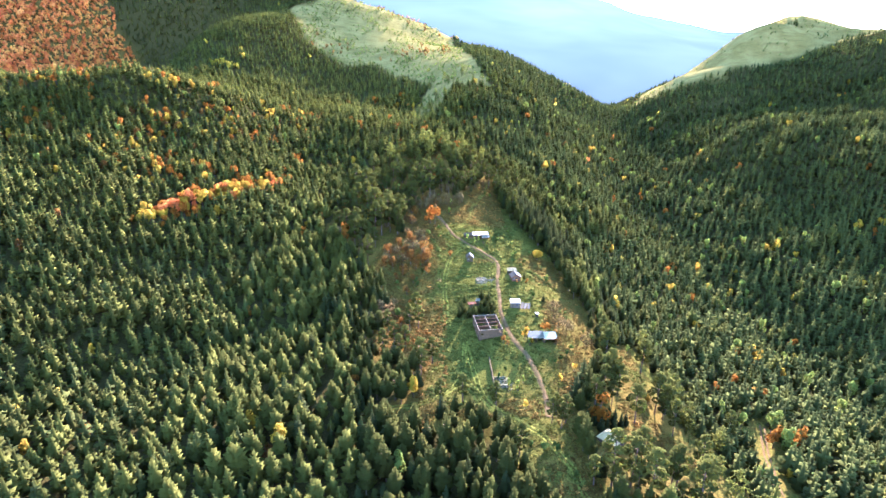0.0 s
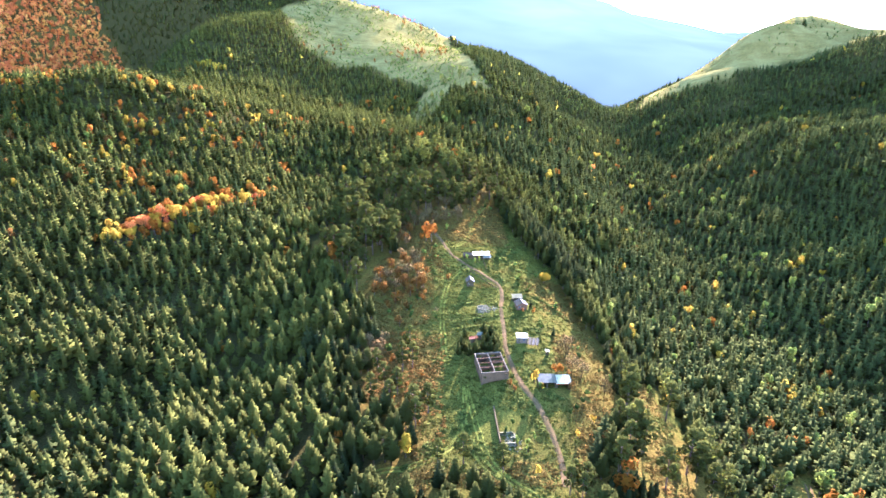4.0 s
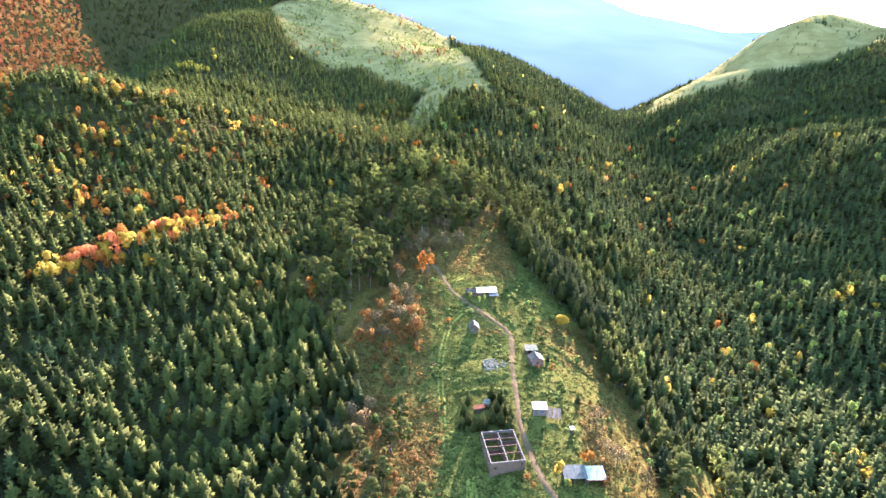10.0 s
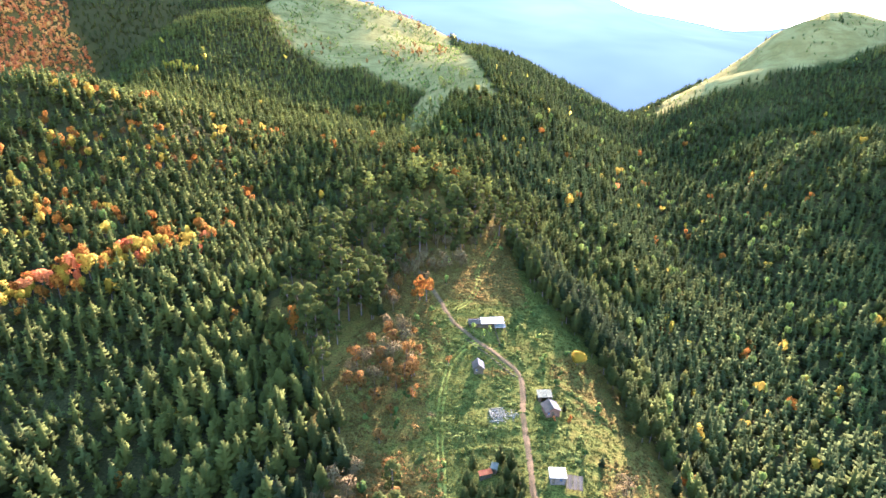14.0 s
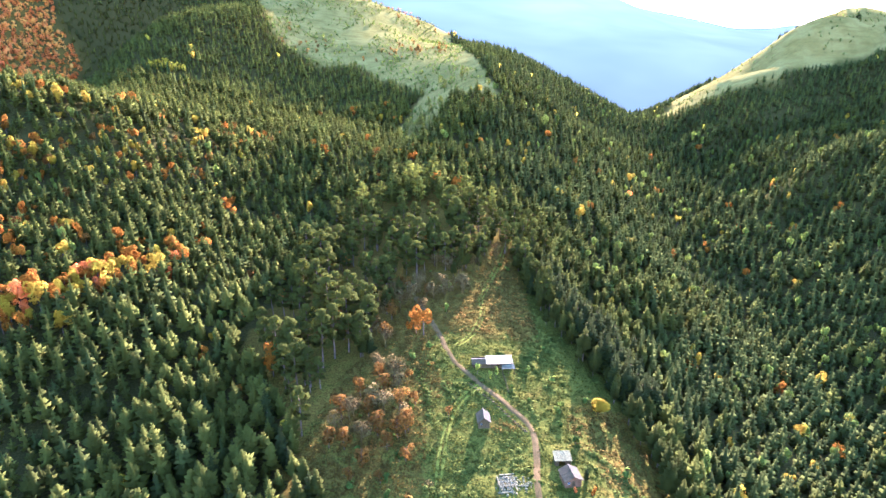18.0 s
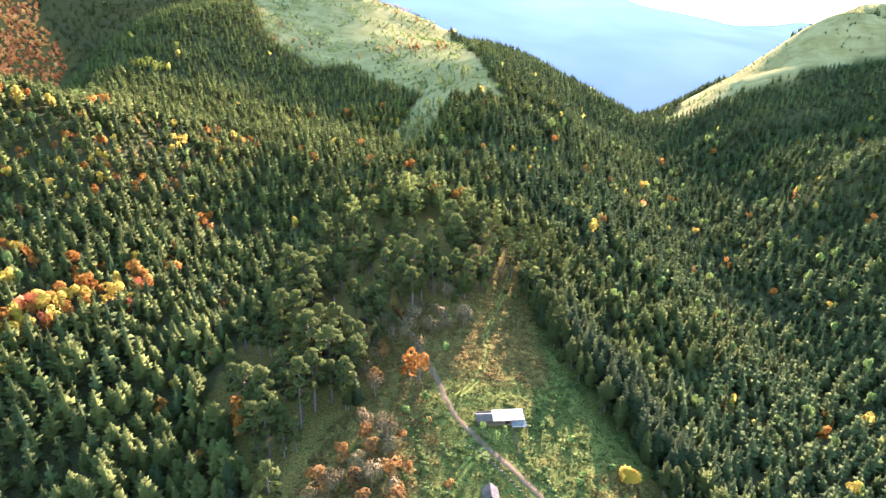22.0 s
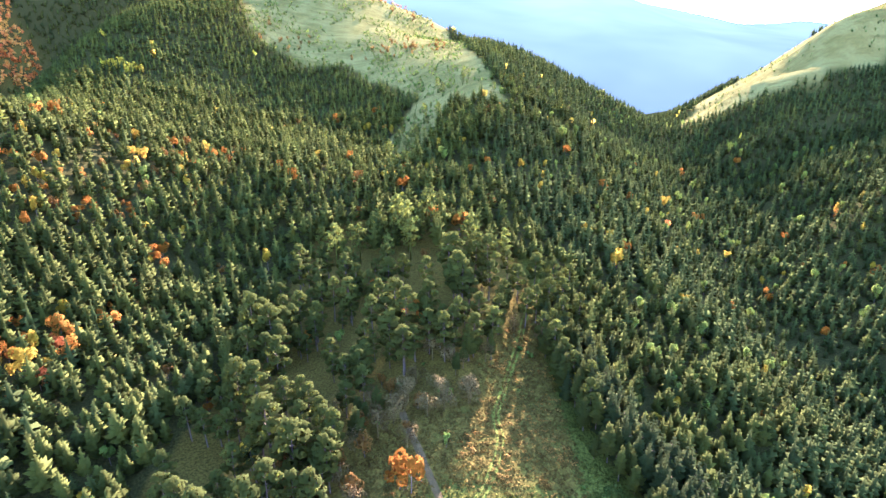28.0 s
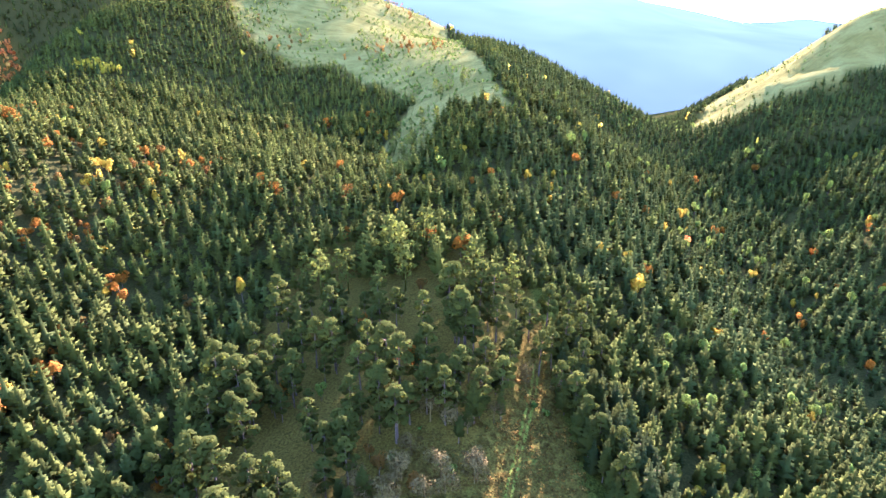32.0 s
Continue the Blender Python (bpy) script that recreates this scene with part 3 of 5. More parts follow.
def forest(y0, y1, step, seed, lod):
    x, y, size, kind, rng = plant_band(y0, y1, step, seed, lod)
    near = (np.abs(x - 5) < 85) & (y > 128) & (y < 470) if lod == 0 else np.zeros(len(x), bool)
    for k, key, cap in ((0, "pine", 270), (1, "spruce", 180), (2, "old", 260)):
        idx = np.nonzero(near & (kind == k))[0]
        idx = idx[np.argsort(np.abs(x[idx] - 15) + 0.15 * np.abs(y[idx] - 260))][:cap]
        single[key] += list(zip(x[idx], y[idx], size[idx]))
        kind[idx] = -1
    idx = np.nonzero(kind == 3)[0]
    if lod == 0 or (lod == 1 and len(idx) < 900):
        single["leaf"] += list(zip(x[idx], y[idx], size[idx]))
        kind[idx] = -1
    sets = {0: (pine_a, spruce_a, old_a, leaf_b), 1: (pine_b, spruce_b, old_a, leaf_b), 2: (conifer_c, conifer_c, conifer_c, leaf_c)}[lod]
    side = ((np.abs(x) > 105) | (y > 400)) & (lod == 0)
    for k, nm, mat, lab in ((0, "pine_forest", PINE, "dense green pine forest on the hillside"), (1, "spruce_forest", SPRUCE, "dark spruce forest on the valley side"),
                            (2, "old_pine_stand", OLDPINE, "open stand of old pines over grass"), (3, "autumn_trees", YELLOW, "yellow autumn trees among conifers")):
        for aside, shapes in ((False, sets[k]), (True, (pine_b, spruce_b, old_a, leaf_b)[k])):
            m = (kind == k) & (side == aside)
            if not m.any():
                continue
            spread(nm, shapes, x[m], y[m], size[m], mat, seed + k, lab, "forest", up=0.35 if lod < 2 else 0.6)
    m = kind == 5
    if m.any():
        spread("red_forest", leaf_d, x[m], y[m], size[m] * 1.5, RED, seed + 9, "red and orange autumn forest on a far hill", "forest", up=1.3)


forest(110, 470, 4.5, 101, 0)
forest(470, 760, 5.2, 102, 1)
forest(760, 1250, 5.4, 103, 2)
forest(1250, 1400, 7.0, 110, 2)
bx0, by0, br0 = grid_points(-140, 110, 5.4, 108)
bk0 = ~((np.abs(bx0 - 42) < 9) & (by0 > 60))
spread("pine_forest", conifer_c, bx0[bk0], by0[bk0], br0.uniform(0.7, 1.3, bk0.sum()), PINE, 109, "dense green pine forest on the lower slope", "forest")
hx, hy, hr = grid_points(760, 1450, 6.0, 104)
hk = red_hill(hx, hy) & (rough_noise(hx, hy, 40, 16) > 0.12)
spread("red_forest", leaf_d, hx[hk], hy[hk], hr.uniform(1.0, 1.6, hk.sum()), RED, 105, "red and orange autumn forest on a far hill", "forest", up=1.3)


rgrove = np.random.RandomState(106)
ga, gr = rgrove.rand(56) * 6.283, np.sqrt(rgrove.rand(56))
spread("yellow_grove", leaf_c, -292 + 20 * gr * np.cos(ga), 784 + 7 * gr * np.sin(ga), rgrove.uniform(0.7, 1.05, 56), YELLOW, 107, "bright yellow grove on the wooded ridge", "forest")


# ---------------------------------------------------------------- single trees
def tree_thing(name, crown, trunk, crown_mat, label, category, trunk_mat=BARK, limbs=None):
    e = new(name)
    e.empty_display_size = 0.5
    mesh_object("crown", crown[0], crown[1], crown_mat, smooth=True, parent=e, normals=crown_normals(crown[0]))
    t = mesh_object("trunk", trunk[0], trunk[1], trunk_mat, smooth=True, parent=e)
    for v, f in limbs or ():
        mesh_object("limb", v, f, trunk_mat, smooth=True, parent=t)
    return tagged(e, label, category)


def trunk_with_limbs(seed, tall, r, limbs, spread_r, low, apart=None):
    rng = np.random.RandomState(seed)
    pieces = [stem([(0, 0, -0.4), (0.05, 0.03, tall * 0.5), (0, 0, tall * 0.93)], (r, r * 0.65, r * 0.12), 6)]
    for k in range(limbs):
        a, z = k * 2.4 + rng.rand(), tall * (low + (0.9 - low) * k / limbs)
        reach = spread_r * (1.05 - 0.7 * k / limbs)
        (apart if apart is not None else pieces).append(stem([(0, 0, z), (reach * 0.5 * math.cos(a), reach * 0.5 * math.sin(a), z + reach * 0.2), (reach * math.cos(a), reach * math.sin(a), z + reach * 0.35)], (r * 0.35, r * 0.22, r * 0.06), 3))
    return join(pieces)


def place(masters, spots, seed, group):
    rng = np.random.RandomState(seed)
    for i, (x, y, s) in enumerate(spots):
        m = masters[rng.randint(len(masters))]
        w = s * rng.uniform(0.88, 1.15)
        pose_m = Matrix.LocRotScale((x, y, float(gz(x, y)) - 0.1), Euler((rng.uniform(-0.04, 0.04), rng.uniform(-0.04, 0.04), rng.rand() * 6.28)), (w, w, s))
        tagged(copy_thing(m, pose_m), group=group if len(spots) > 1 else "")


def remove_things(masters):
    for m in masters:
        for o in (*m.children_recursive, m):
            bpy.data.objects.remove(o)


def stand(name, makers, spots, seed, label, category, group):
    """Masters of one kind, copied to their spots, and then taken away."""
    masters = [tree_thing(name, c, t, mat, label, category, *extra) for c, t, mat, *extra in makers]
    place(masters, spots, seed, group)
    remove_things(masters)


green_spots = [(8.5, 250, 0.55), (10.5, 246.5, 0.6), (7, 254.5, 0.5), (16.5, 249, 0.62), (19.5, 247.5, 0.6), (21, 252, 0.55), (18.5, 255, 0.5), (20.5, 258.5, 0.62), (17.5, 261.5, 0.6), (22.8, 249.5, 0.5), (9, 260, 0.5), (6.2, 248, 0.55), (13.5, 246.5, 0.65), (22, 244.5, 0.55), (-24.2, 254.5, 0.55), (-16.3, 260.6, 0.5), (-12.9, 291.9, 0.45), (-15.9, 278.6, 0.4), (43.6, 304.3, 0.28), (41.5, 298.7, 0.32), (14, 272, 0.2), (7.2, 291.3, 0.2), (43.5, 262, 0.3), (20.5, 197.5, 0.3), (24, 203, 0.25), (27.5, 205, 0.2), (48, 210, 0.25), (51, 214, 0.3), (45, 207, 0.28), (33, 243, 0.2), (-4, 277, 0.3)]
young_pines = [q for q in green_spots if q[2] > 0.44 and q[0] > 0]
green_spots = [q for q in green_spots if q not in young_pines]
single["spruce"] += [(48, 259, 0.42), (41.5, 284.5, 0.4)]
rng_edge = np.random.RandomState(33)
for k in range(110):
    u, v = rng_edge.rand(), rng_edge.uniform(0, 13)
    single["spruce"].append((43 + 25 * u + v * 0.9, 404 - 82 * u + v * 0.45, rng_edge.uniform(1.2, 1.6)))
single["spruce"] += [(55.1, 178.1, 0.6), (57.4, 177.3, 0.62), (59.8, 178, 0.6), (61.6, 176.9, 0.65), (63.7, 175.4, 0.65), (55.3, 171, 0.6), (49.5, 158.6, 0.65), (48, 161.5, 0.6), (65.8, 177.1, 0.6), (53.2, 173.1, 0.6), (50.4, 172.7, 0.6), (57.5, 173.8, 0.62), (60.5, 173, 0.6), (52, 176.5, 0.6)]
stand("pine_tree", [(conifer(110 + k, 10.6 + 0.6 * k, 3.0 - 0.10 * k, 0.2 + 0.06 * (k % 3), 14, 9, lift=0.45, power=0.45 + 0.06 * k, leaf=0.24, tips=False), trunk_with_limbs(k, 11.0, 0.17, 9, 1.8, 0.25), PINE) for k in range(5)], single["pine"], 1,
      "green young pine tree at the forest edge", "tree", "pines at the forest edge")
stand("spruce_tree", [(conifer(120 + k, 11.0, 2.8, 0.06, 13, 8, lift=0.15, power=0.66, leaf=0.28, tips=False), trunk_with_limbs(9 + k, 11.0, 0.18, 9, 1.9, 0.1), SPRUCE) for k in range(4)], single["spruce"], 2,
      "dark green narrow spruce tree", "tree", "spruces beside the clearing")
# old pines: tall at the upper edge of the clearing, lower by the houses
old_stems = [(32, 431), (36.7, 419), (42.2, 406), (40, 413), (44, 400), (48, 395), (40.6, 465), (21, 423), (24, 436), (18, 414), (37, 436), (31, 448), (28, 460), (46, 384), (14, 424), (11, 408), (4, 412), (-4, 408), (-12, 400), (-26, 392), (-34, 372), (-40, 356), (-36, 345), (-13.4, 243), (-18.4, 226), (-23.4, 229), (-27.2, 239), (-27.9, 220), (77, 238), (74, 243), (41, 424), (46, 432), (43, 444), (50, 450), (54, 438), (48, 462), (56, 466), (40, 462), (-2.4, 186.5), (-10.5, 206), (6.2, 187), (-27, 198), (-20, 216), (-20, 191), (-6, 214), (-30, 352), (-36, 360), (-31, 341)]
size_rng = random.Random(77)
single["old"] += [(x, y, (1.08 if y > 330 else 0.87) + size_rng.uniform(-0.07, 0.07)) for x, y in old_stems]
for ex_, ey_ in ((48, 398), (50, 388), (54, 378), (58, 372), (62, 365), (50, 406), (66, 358), (47, 415), (72, 350), (56, 385), (62, 376), (80, 342), (84, 330), (83, 316), (84, 300), (86, 286), (78, 352), (70, 362), (46, 424), (50, 414), (54, 400), (60, 388), (72, 342), (74, 328), (73, 314), (75, 300), (72, 290), (74, 278), (75, 264), (78, 322), (80, 306), (78, 290), (66, 350), (70, 356)):
    single["spruce"].append((ex_, ey_, 1.25))
single["old"] += [(71, 181.5, 1.15), (62.5, 157.5, 0.85), (62.2, 198.2, 0.95), (66, 198.5, 0.95), (55.6, 183.1, 0.8), (46.4, 144.8, 0.8), (52.6, 143.5, 0.7), (24.1, 155.6, 0.95), (18.6, 181.5, 0.75), (37.5, 171, 0.75), (40.5, 168.5, 0.75), (42.5, 171.5, 0.8), (39.5, 174, 0.7), (-14.9, 252, 0.95), (112, 190, 0.9), (72.3, 227, 1.1), (-11.3, 210.5, 1.0), (-17.3, 240.5, 0.95)]
stand("old_pine_tree", [(crown_old_pine(130 + k, 15.0, 760, 0.35), trunk_with_limbs(20 + k, 15.0, 0.24, 10, 1.9, 0.42), OLDPINE) for k in range(5)], single["old"], 3,
      "tall old pine with a bare reddish trunk", "tree", "old pines in the grass")


def limbed(crown, seed, tall, r, limbs, spread_r, low, mat, bark):
    """A maker whose limbs are pieces of their own."""
    own = []
    trunk = trunk_with_limbs(seed, tall, r, limbs, spread_r, low, own)
    return crown, trunk, mat, bark, own


def leaf_makers(seed, mat, tall=8.5, wide=2.7, n=420, size=0.33, low=0.2, count=3, loose=1.0):
    return [(broadleaf(seed + k, tall, wide, low, n, size, loose), trunk_with_limbs(seed + k, tall * 0.9, 0.15, 8, wide, 0.25), mat) for k in range(count)]


leaf_spots = sorted(single["leaf"])
groups = {"y": [], "o": [], "r": [], "p": [], "s": []}
for i, spot in enumerate(leaf_spots):
    in_grove = inside(GROVE, np.array([spot[0]]), np.array([spot[1]]))[0]
    if in_grove:
        key = "yoyoryyoyr"[i % 10]
        spot = (spot[0], spot[1], spot[2] * 1.15)
    elif spot[0] > 60:
        key = "ppyopppypp"[i % 10]
    else:
        key = "yosooyspoy"[i % 10]
    groups[key].append(spot)
groups["y"] += [(94, 242, 0.7), (82, 199, 0.6), (45, 195, 0.45), (36.8, 219, 0.4), (80.6, 402, 0.7), (115.5, 379, 0.9), (115, 385, 0.8), (120.6, 368.6, 0.8), (109, 330, 0.8), (101, 307, 0.7), (126, 319, 0.8), (143, 331, 0.7), (-138, 450, 0.7), (-135, 442, 0.7), (-184, 497, 0.9), (-126, 467, 0.8), (-83, 523, 0.8), (58, 565, 0.9), (62, 581, 0.9), (66, 598, 0.8), (-65, 195, 1.0), (-154, 218, 0.8), (71, 394, 0.6), (34.3, 223, 0.8), (-78, 475, 1.25), (-31, 499, 1.0), (110, 472, 1.0), (-93, 283.5, 1.1), (77, 528, 1.0), (29, 178, 0.5), (52, 203, 0.5)]
groups["o"] += [(160, 342, 1.0), (156, 271, 0.8), (125, 229, 0.7), (139, 224, 0.8), (166.7, 393, 1.0), (93, 419, 0.6), (-75, 398, 0.7), (-72, 386, 0.7), (-105, 403, 0.6), (-143, 410, 0.9), (-126, 378, 0.9), (-99, 259, 0.7), (-123, 431, 0.7), (-193, 379, 0.7), (-20, 218, 0.6), (118, 411, 0.7), (140, 427, 0.7), (139, 241, 0.6), (142, 229, 0.5), (-7.5, 351, 1.45), (-10.5, 352.5, 1.15), (157, 380, 1.05), (-169, 325, 1.1), (110, 372, 0.9), (-118, 420, 1.0), (44, 227.3, 0.75), (-37, 196, 0.8), (128, 186, 1.2), (134, 183, 1.2), (140, 188, 1.1), (42, 277.5, 0.42)]
groups["r"] += [(-122, 385, 1.0), (145, 585, 1.0), (37, 278.5, 0.3)]
groups["s"] += [(-10.7, 303, 0.9), (-14, 300, 1.0), (-20.4, 301.4, 1.0), (47.8, 220.1, 0.55), (25, 222, 0.5), (26.5, 219.8, 0.35), (-7, 382, 0.7), (-11, 292, 0.7), (-14.1, 311.2, 1.0), (-11.7, 302, 1.0), (2, 308.7, 0.6), (-22.4, 351, 0.9), (-15, 229, 0.5), (-9, 236, 0.35), (-20, 235, 0.6), (-22, 247, 0.6), (-24, 309, 0.9), (-33, 309, 1.0),
                (-28, 318, 0.9), (-22, 325, 0.8), (-9, 314, 0.6), (-35, 297, 0.9), (-17, 296, 0.8), (-27, 285, 0.7), (-15, 222, 0.5), (-20, 318, 0.9), (-12, 326, 0.55), (-14, 252, 0.6), (-17, 262, 0.8), (-24, 290, 0.9), (-30, 296, 0.9), (-21, 274, 0.7), (-18, 285, 0.6)]
groups["s"] += [(-21, 364, 0.9), (-16, 388, 0.8), (-27, 360, 0.9), (-23, 374, 0.8), (-10, 372, 0.5)]
groups["p"] += [(3, 386, 0.55)]
groups["s"] = [(x, y, s * (1.15 if -40 < x < -5 and y > 270 else 1.0)) for x, y, s in groups["s"]]
groups["p"] += [(87, 244, 0.6), (71, 204, 0.5), (103, 257, 0.7), (73, 218, 0.6), (97, 220, 0.7), (181, 365, 1.0), (178, 341, 0.9), (132, 332, 0.8), (132, 305, 0.7), (140, 287, 0.6), (98, 304, 0.6), (136, 379, 0.7), (92, 404, 0.8), (94, 416, 0.8), (84, 414, 0.8), (157, 339, 0.9), (99, 311, 0.7), (35.8, 218.6, 0.45), (1.5, 366, 0.6), (16.5, 326.6, 0.42), (12.5, 329.6, 0.5), (19, 328, 0.46), (180, 360, 1.0), (120, 196, 1.1), (132, 195, 1.3), (134, 198, 1.1), (108, 160, 0.9), (116, 205, 0.9), (77, 190, 0.6), (90, 200, 0.7), (24, 192, 0.5), (27.4, 189, 0.55), (30, 193, 0.45)]
stand("yellow_tree", leaf_makers(140, YELLOW, n=460, size=0.31), groups["y"], 4, "bright yellow autumn tree with a rounded crown", "tree", "yellow trees")
stand("round_yellow_tree", leaf_makers(145, YELLOW, tall=7.6, wide=4.4, n=1300, size=0.32, low=0.0, count=1, loose=0.5), [(52.9, 316, 1.0)], 14, "single bright yellow tree on the grass slope", "tree", "")
stand("orange_tree", leaf_makers(150, ORANGE, n=460, size=0.31), groups["o"], 5, "orange autumn tree with a leafy crown", "tree", "orange trees")
stand("red_tree", leaf_makers(160, RED), groups["r"], 6, "red autumn tree among green conifers", "tree", "red trees")
stand("pale_tree", leaf_makers(170, PALE, tall=9.5, wide=2.1), groups["p"], 7, "pale green leafy tree", "tree", "pale green trees")
stand("young_pine_tree", [(conifer(115 + k, 10.5, 2.7, 0.06, 11, 7, lift=0.5, power=0.62), trunk_with_limbs(50 + k, 10.0, 0.16, 9, 1.9, 0.1), PINE) for k in range(3)], [(x, y, s * 1.15) for x, y, s in young_pines], 19, "bushy young pine crowding the red-roofed shed", "tree", "young pines round the red-roofed shed")
stand("green_tree", leaf_makers(190, BUSH, tall=11.5, wide=3.4, n=220, size=0.7), green_spots, 9, "bushy dark green tree in the village grass", "tree", "bushy trees in the village")
stand("russet_tree", leaf_makers(180, RUSSET, n=460, size=0.27), groups["s"], 8, "russet brown autumn tree", "tree", "russet trees")


# leafless trees: a haze of thin twigs over forking limbs
bare_stems = [(-14, 376), (-18, 371), (-4, 378), (4, 401), (-3, 405), (15, 406), (-24, 366), (-22, 346), (-17, 326), (-15, 320), (-19, 309), (-12.5, 306), (-25, 298), (-9.4, 366.5), (-8, 394), (-11, 385), (8, 390), (9, 385), (0, 385), (12, 416), (-12, 381), (-30, 383), (-21, 380), (-26.5, 354.7), (-29, 309), (-34, 303), (37, 423), (49.9, 241.5), (50.1, 229.7), (53.5, 228.5), (61.7, 223.4), (52.8, 249.7), (27, 425), (-31, 244), (-28, 252), (-36, 250), (-23, 330), (-27, 262), (-33, 258), (-17, 324.2), (-22.7, 313.4), (-30.2, 307.4), (8.4, 384.7), (0.9, 380.9), (-10, 385)]
bare_spots = [(x, y, size_rng.uniform(1.12, 1.5)) for x, y in bare_stems]
bare_spots.append((-3.8, 283, 0.5))
stand("bare_tree", [limbed(broadleaf(240 + k, 7.4, 3.0, 0.15, 520, 0.15), 240 + k, 6.8, 0.16, 14, 2.7, 0.15, TWIG, TWIG) for k in range(3)], bare_spots, 10, "leafless purplish tree with a haze of thin twigs", "tree", "bare trees")


# ---------------------------------------------------------------- tracks
def smooth_line(points, step=1.5):
    pts = np.array(points, float)
    d = np.concatenate([[0], np.cumsum(np.hypot(*np.diff(pts, axis=0).T))])
    s = np.arange(0, d[-1], step)
    k = np.minimum(np.searchsorted(d, s, side="right") - 1, len(pts) - 2)
    t = ((s - d[k]) / (d[k + 1] - d[k]))[:, None]
    p0, p1, p2, p3 = pts[np.maximum(k - 1, 0)], pts[k], pts[k + 1], pts[np.minimum(k + 2, len(pts) - 1)]
    return 0.5 * (2 * p1 + (p2 - p0) * t + (2 * p0 - 5 * p1 + 4 * p2 - p3) * t ** 2 + (3 * p1 - p0 - 3 * p2 + p3) * t ** 3)


def track(name, points, offsets, heights, mat, label, seed):
    line = smooth_line(points)
    tang = np.gradient(line, axis=0)
    tang /= np.linalg.norm(tang, axis=1, keepdims=True)
    norm = np.stack([tang[:, 1], -tang[:, 0]], 1)
    v = []
    for k, (o, h) in enumerate(zip(offsets, heights)):
        wob = (rough_noise(line[:, 0] + 50 * k, line[:, 1], 5, seed) - 0.5) * 0.5
        p = line + norm * (o + wob)[:, None]
        v.append(np.stack([p[:, 0], p[:, 1], gz(p[:, 0], p[:, 1]) + h], 1))
    v = np.stack(v, 1)
    n, m = v.shape[:2]
    i = np.arange(n * m).reshape(n, m)
    f = np.stack([i[:-1, :-1], i[:-1, 1:], i[1:, 1:], i[1:, :-1]], -1).reshape(-1, 4)[:, ::-1]
    return tagged(mesh_object(name, v.reshape(-1, 3), f, mat, smooth=True), label, "track", kind="structure")


MAIN_ROAD = [(37, 174), (37.5, 186), (35.8, 201), (33.2, 214), (30, 222), (27.5, 234), (26, 248), (26.6, 263), (27, 281), (28.8, 296), (28, 305), (22, 314), (12, 326), (4, 337), (-1, 351), (-6, 365), (-12, 381)]
track("road", MAIN_ROAD, (-1.0, -0.65, -0.25, 0.25, 0.65, 1.0), (0.03, 0.08, 0.16, 0.16, 0.08, 0.03), DIRT, "rutted bare dirt road through the village", 21)
for k, (pts, off) in enumerate((([(1, 240), (-0.5, 262), (-1, 287), (3, 310), (9, 320), (14, 324)], 0), ([(8.3, 228), (6.8, 207.6), (1.9, 195.8), (-10.7, 188.6), (-20, 187.5), (-30, 184)], 0), ([(8.3, 228), (10, 214), (14, 190), (19.7, 178.3)], 0),
                                ([(6.8, 207.6), (12, 188), (19.7, 178.3), (26.9, 171.4), (33.4, 164.9), (38.7, 153.8), (42.2, 145.6), (44, 122)], 0), ([(5, 345), (12, 354), (17, 370), (16.5, 380), (19, 390), (27, 416), (34, 441), (45, 480)], 0), ([(113, 150), (118, 168), (127, 190), (133, 203)], 0))):
    for side in (-0.8, 0.8):
        track("grass_track", pts, (side - 0.38, side, side + 0.38), (0.03, 0.10, 0.03), RUT if k < 5 else DIRT, "worn wheel rut in the grass", 22 + k)

# ---------------------------------------------------------------- undergrowth
rngv = np.random.RandomState(77)


def clump(seed, n, r, h, size):
    rng = np.random.RandomState(seed)
    a, q = rng.rand(n) * 6.28, np.sqrt(rng.rand(n)) * r
    c = np.stack([q * np.cos(a), q * np.sin(a), h * (0.3 + 0.5 * rng.rand(n))], 1)
    return tufts(rng, c, np.stack([np.cos(a) * 0.5, np.sin(a) * 0.5, np.ones(n)], 1), np.full(n, size), 0.35)


def clear_of_tracks(x, y, gap=1.9):
    line = smooth_line(MAIN_ROAD, 3)
    return np.min(np.hypot(x[:, None] - line[None, :, 0], y[:, None] - line[None, :, 1]), 1) > gap


wx, wy = rngv.uniform(-45, 90, 80000), rngv.uniform(115, 490, 80000)
wk = open_ground(wx, wy) & clear_of_tracks(wx, wy, 1.5)
for cx, cy, r in KEPT:
    wk &= np.hypot(wx - cx, wy - cy) > r * 0.62
wx, wy = wx[wk], wy[wk]
rank = rough_noise(wx, wy, 7, 41)
dry_side = rough_noise(wx, wy, 18, 42) + 0.45 * ease(38, 52, wx) + 0.6 * ease(2, -10, wx) + 0.9 * (wy > 352) - 1.2 * ease(35, 41, wx) * ease(318, 335, wy) > 0.80
lush = np.ones(len(wx), bool)
for pts in ([(8.3, 228), (6.8, 207.6), (1.9, 195.8), (-10.7, 188.6), (-20, 187.5)], [(6.8, 207.6), (12, 188), (19.7, 178.3), (33.4, 164.9), (42.2, 145.6)]):
    line = smooth_line(pts, 2)
    lush &= np.min(np.hypot(wx[:, None] - line[None, :, 0], wy[:, None] - line[None, :, 1]), 1) > 2.2
dry_side &= lush
weeds = [clump(200 + k, 6, 0.8, 0.25, 0.27) for k in range(5)]
brambles = [clump(205 + k, 12, 1.1, 0.75, 0.38) for k in range(4)]
thin = rngv.rand(len(wx))
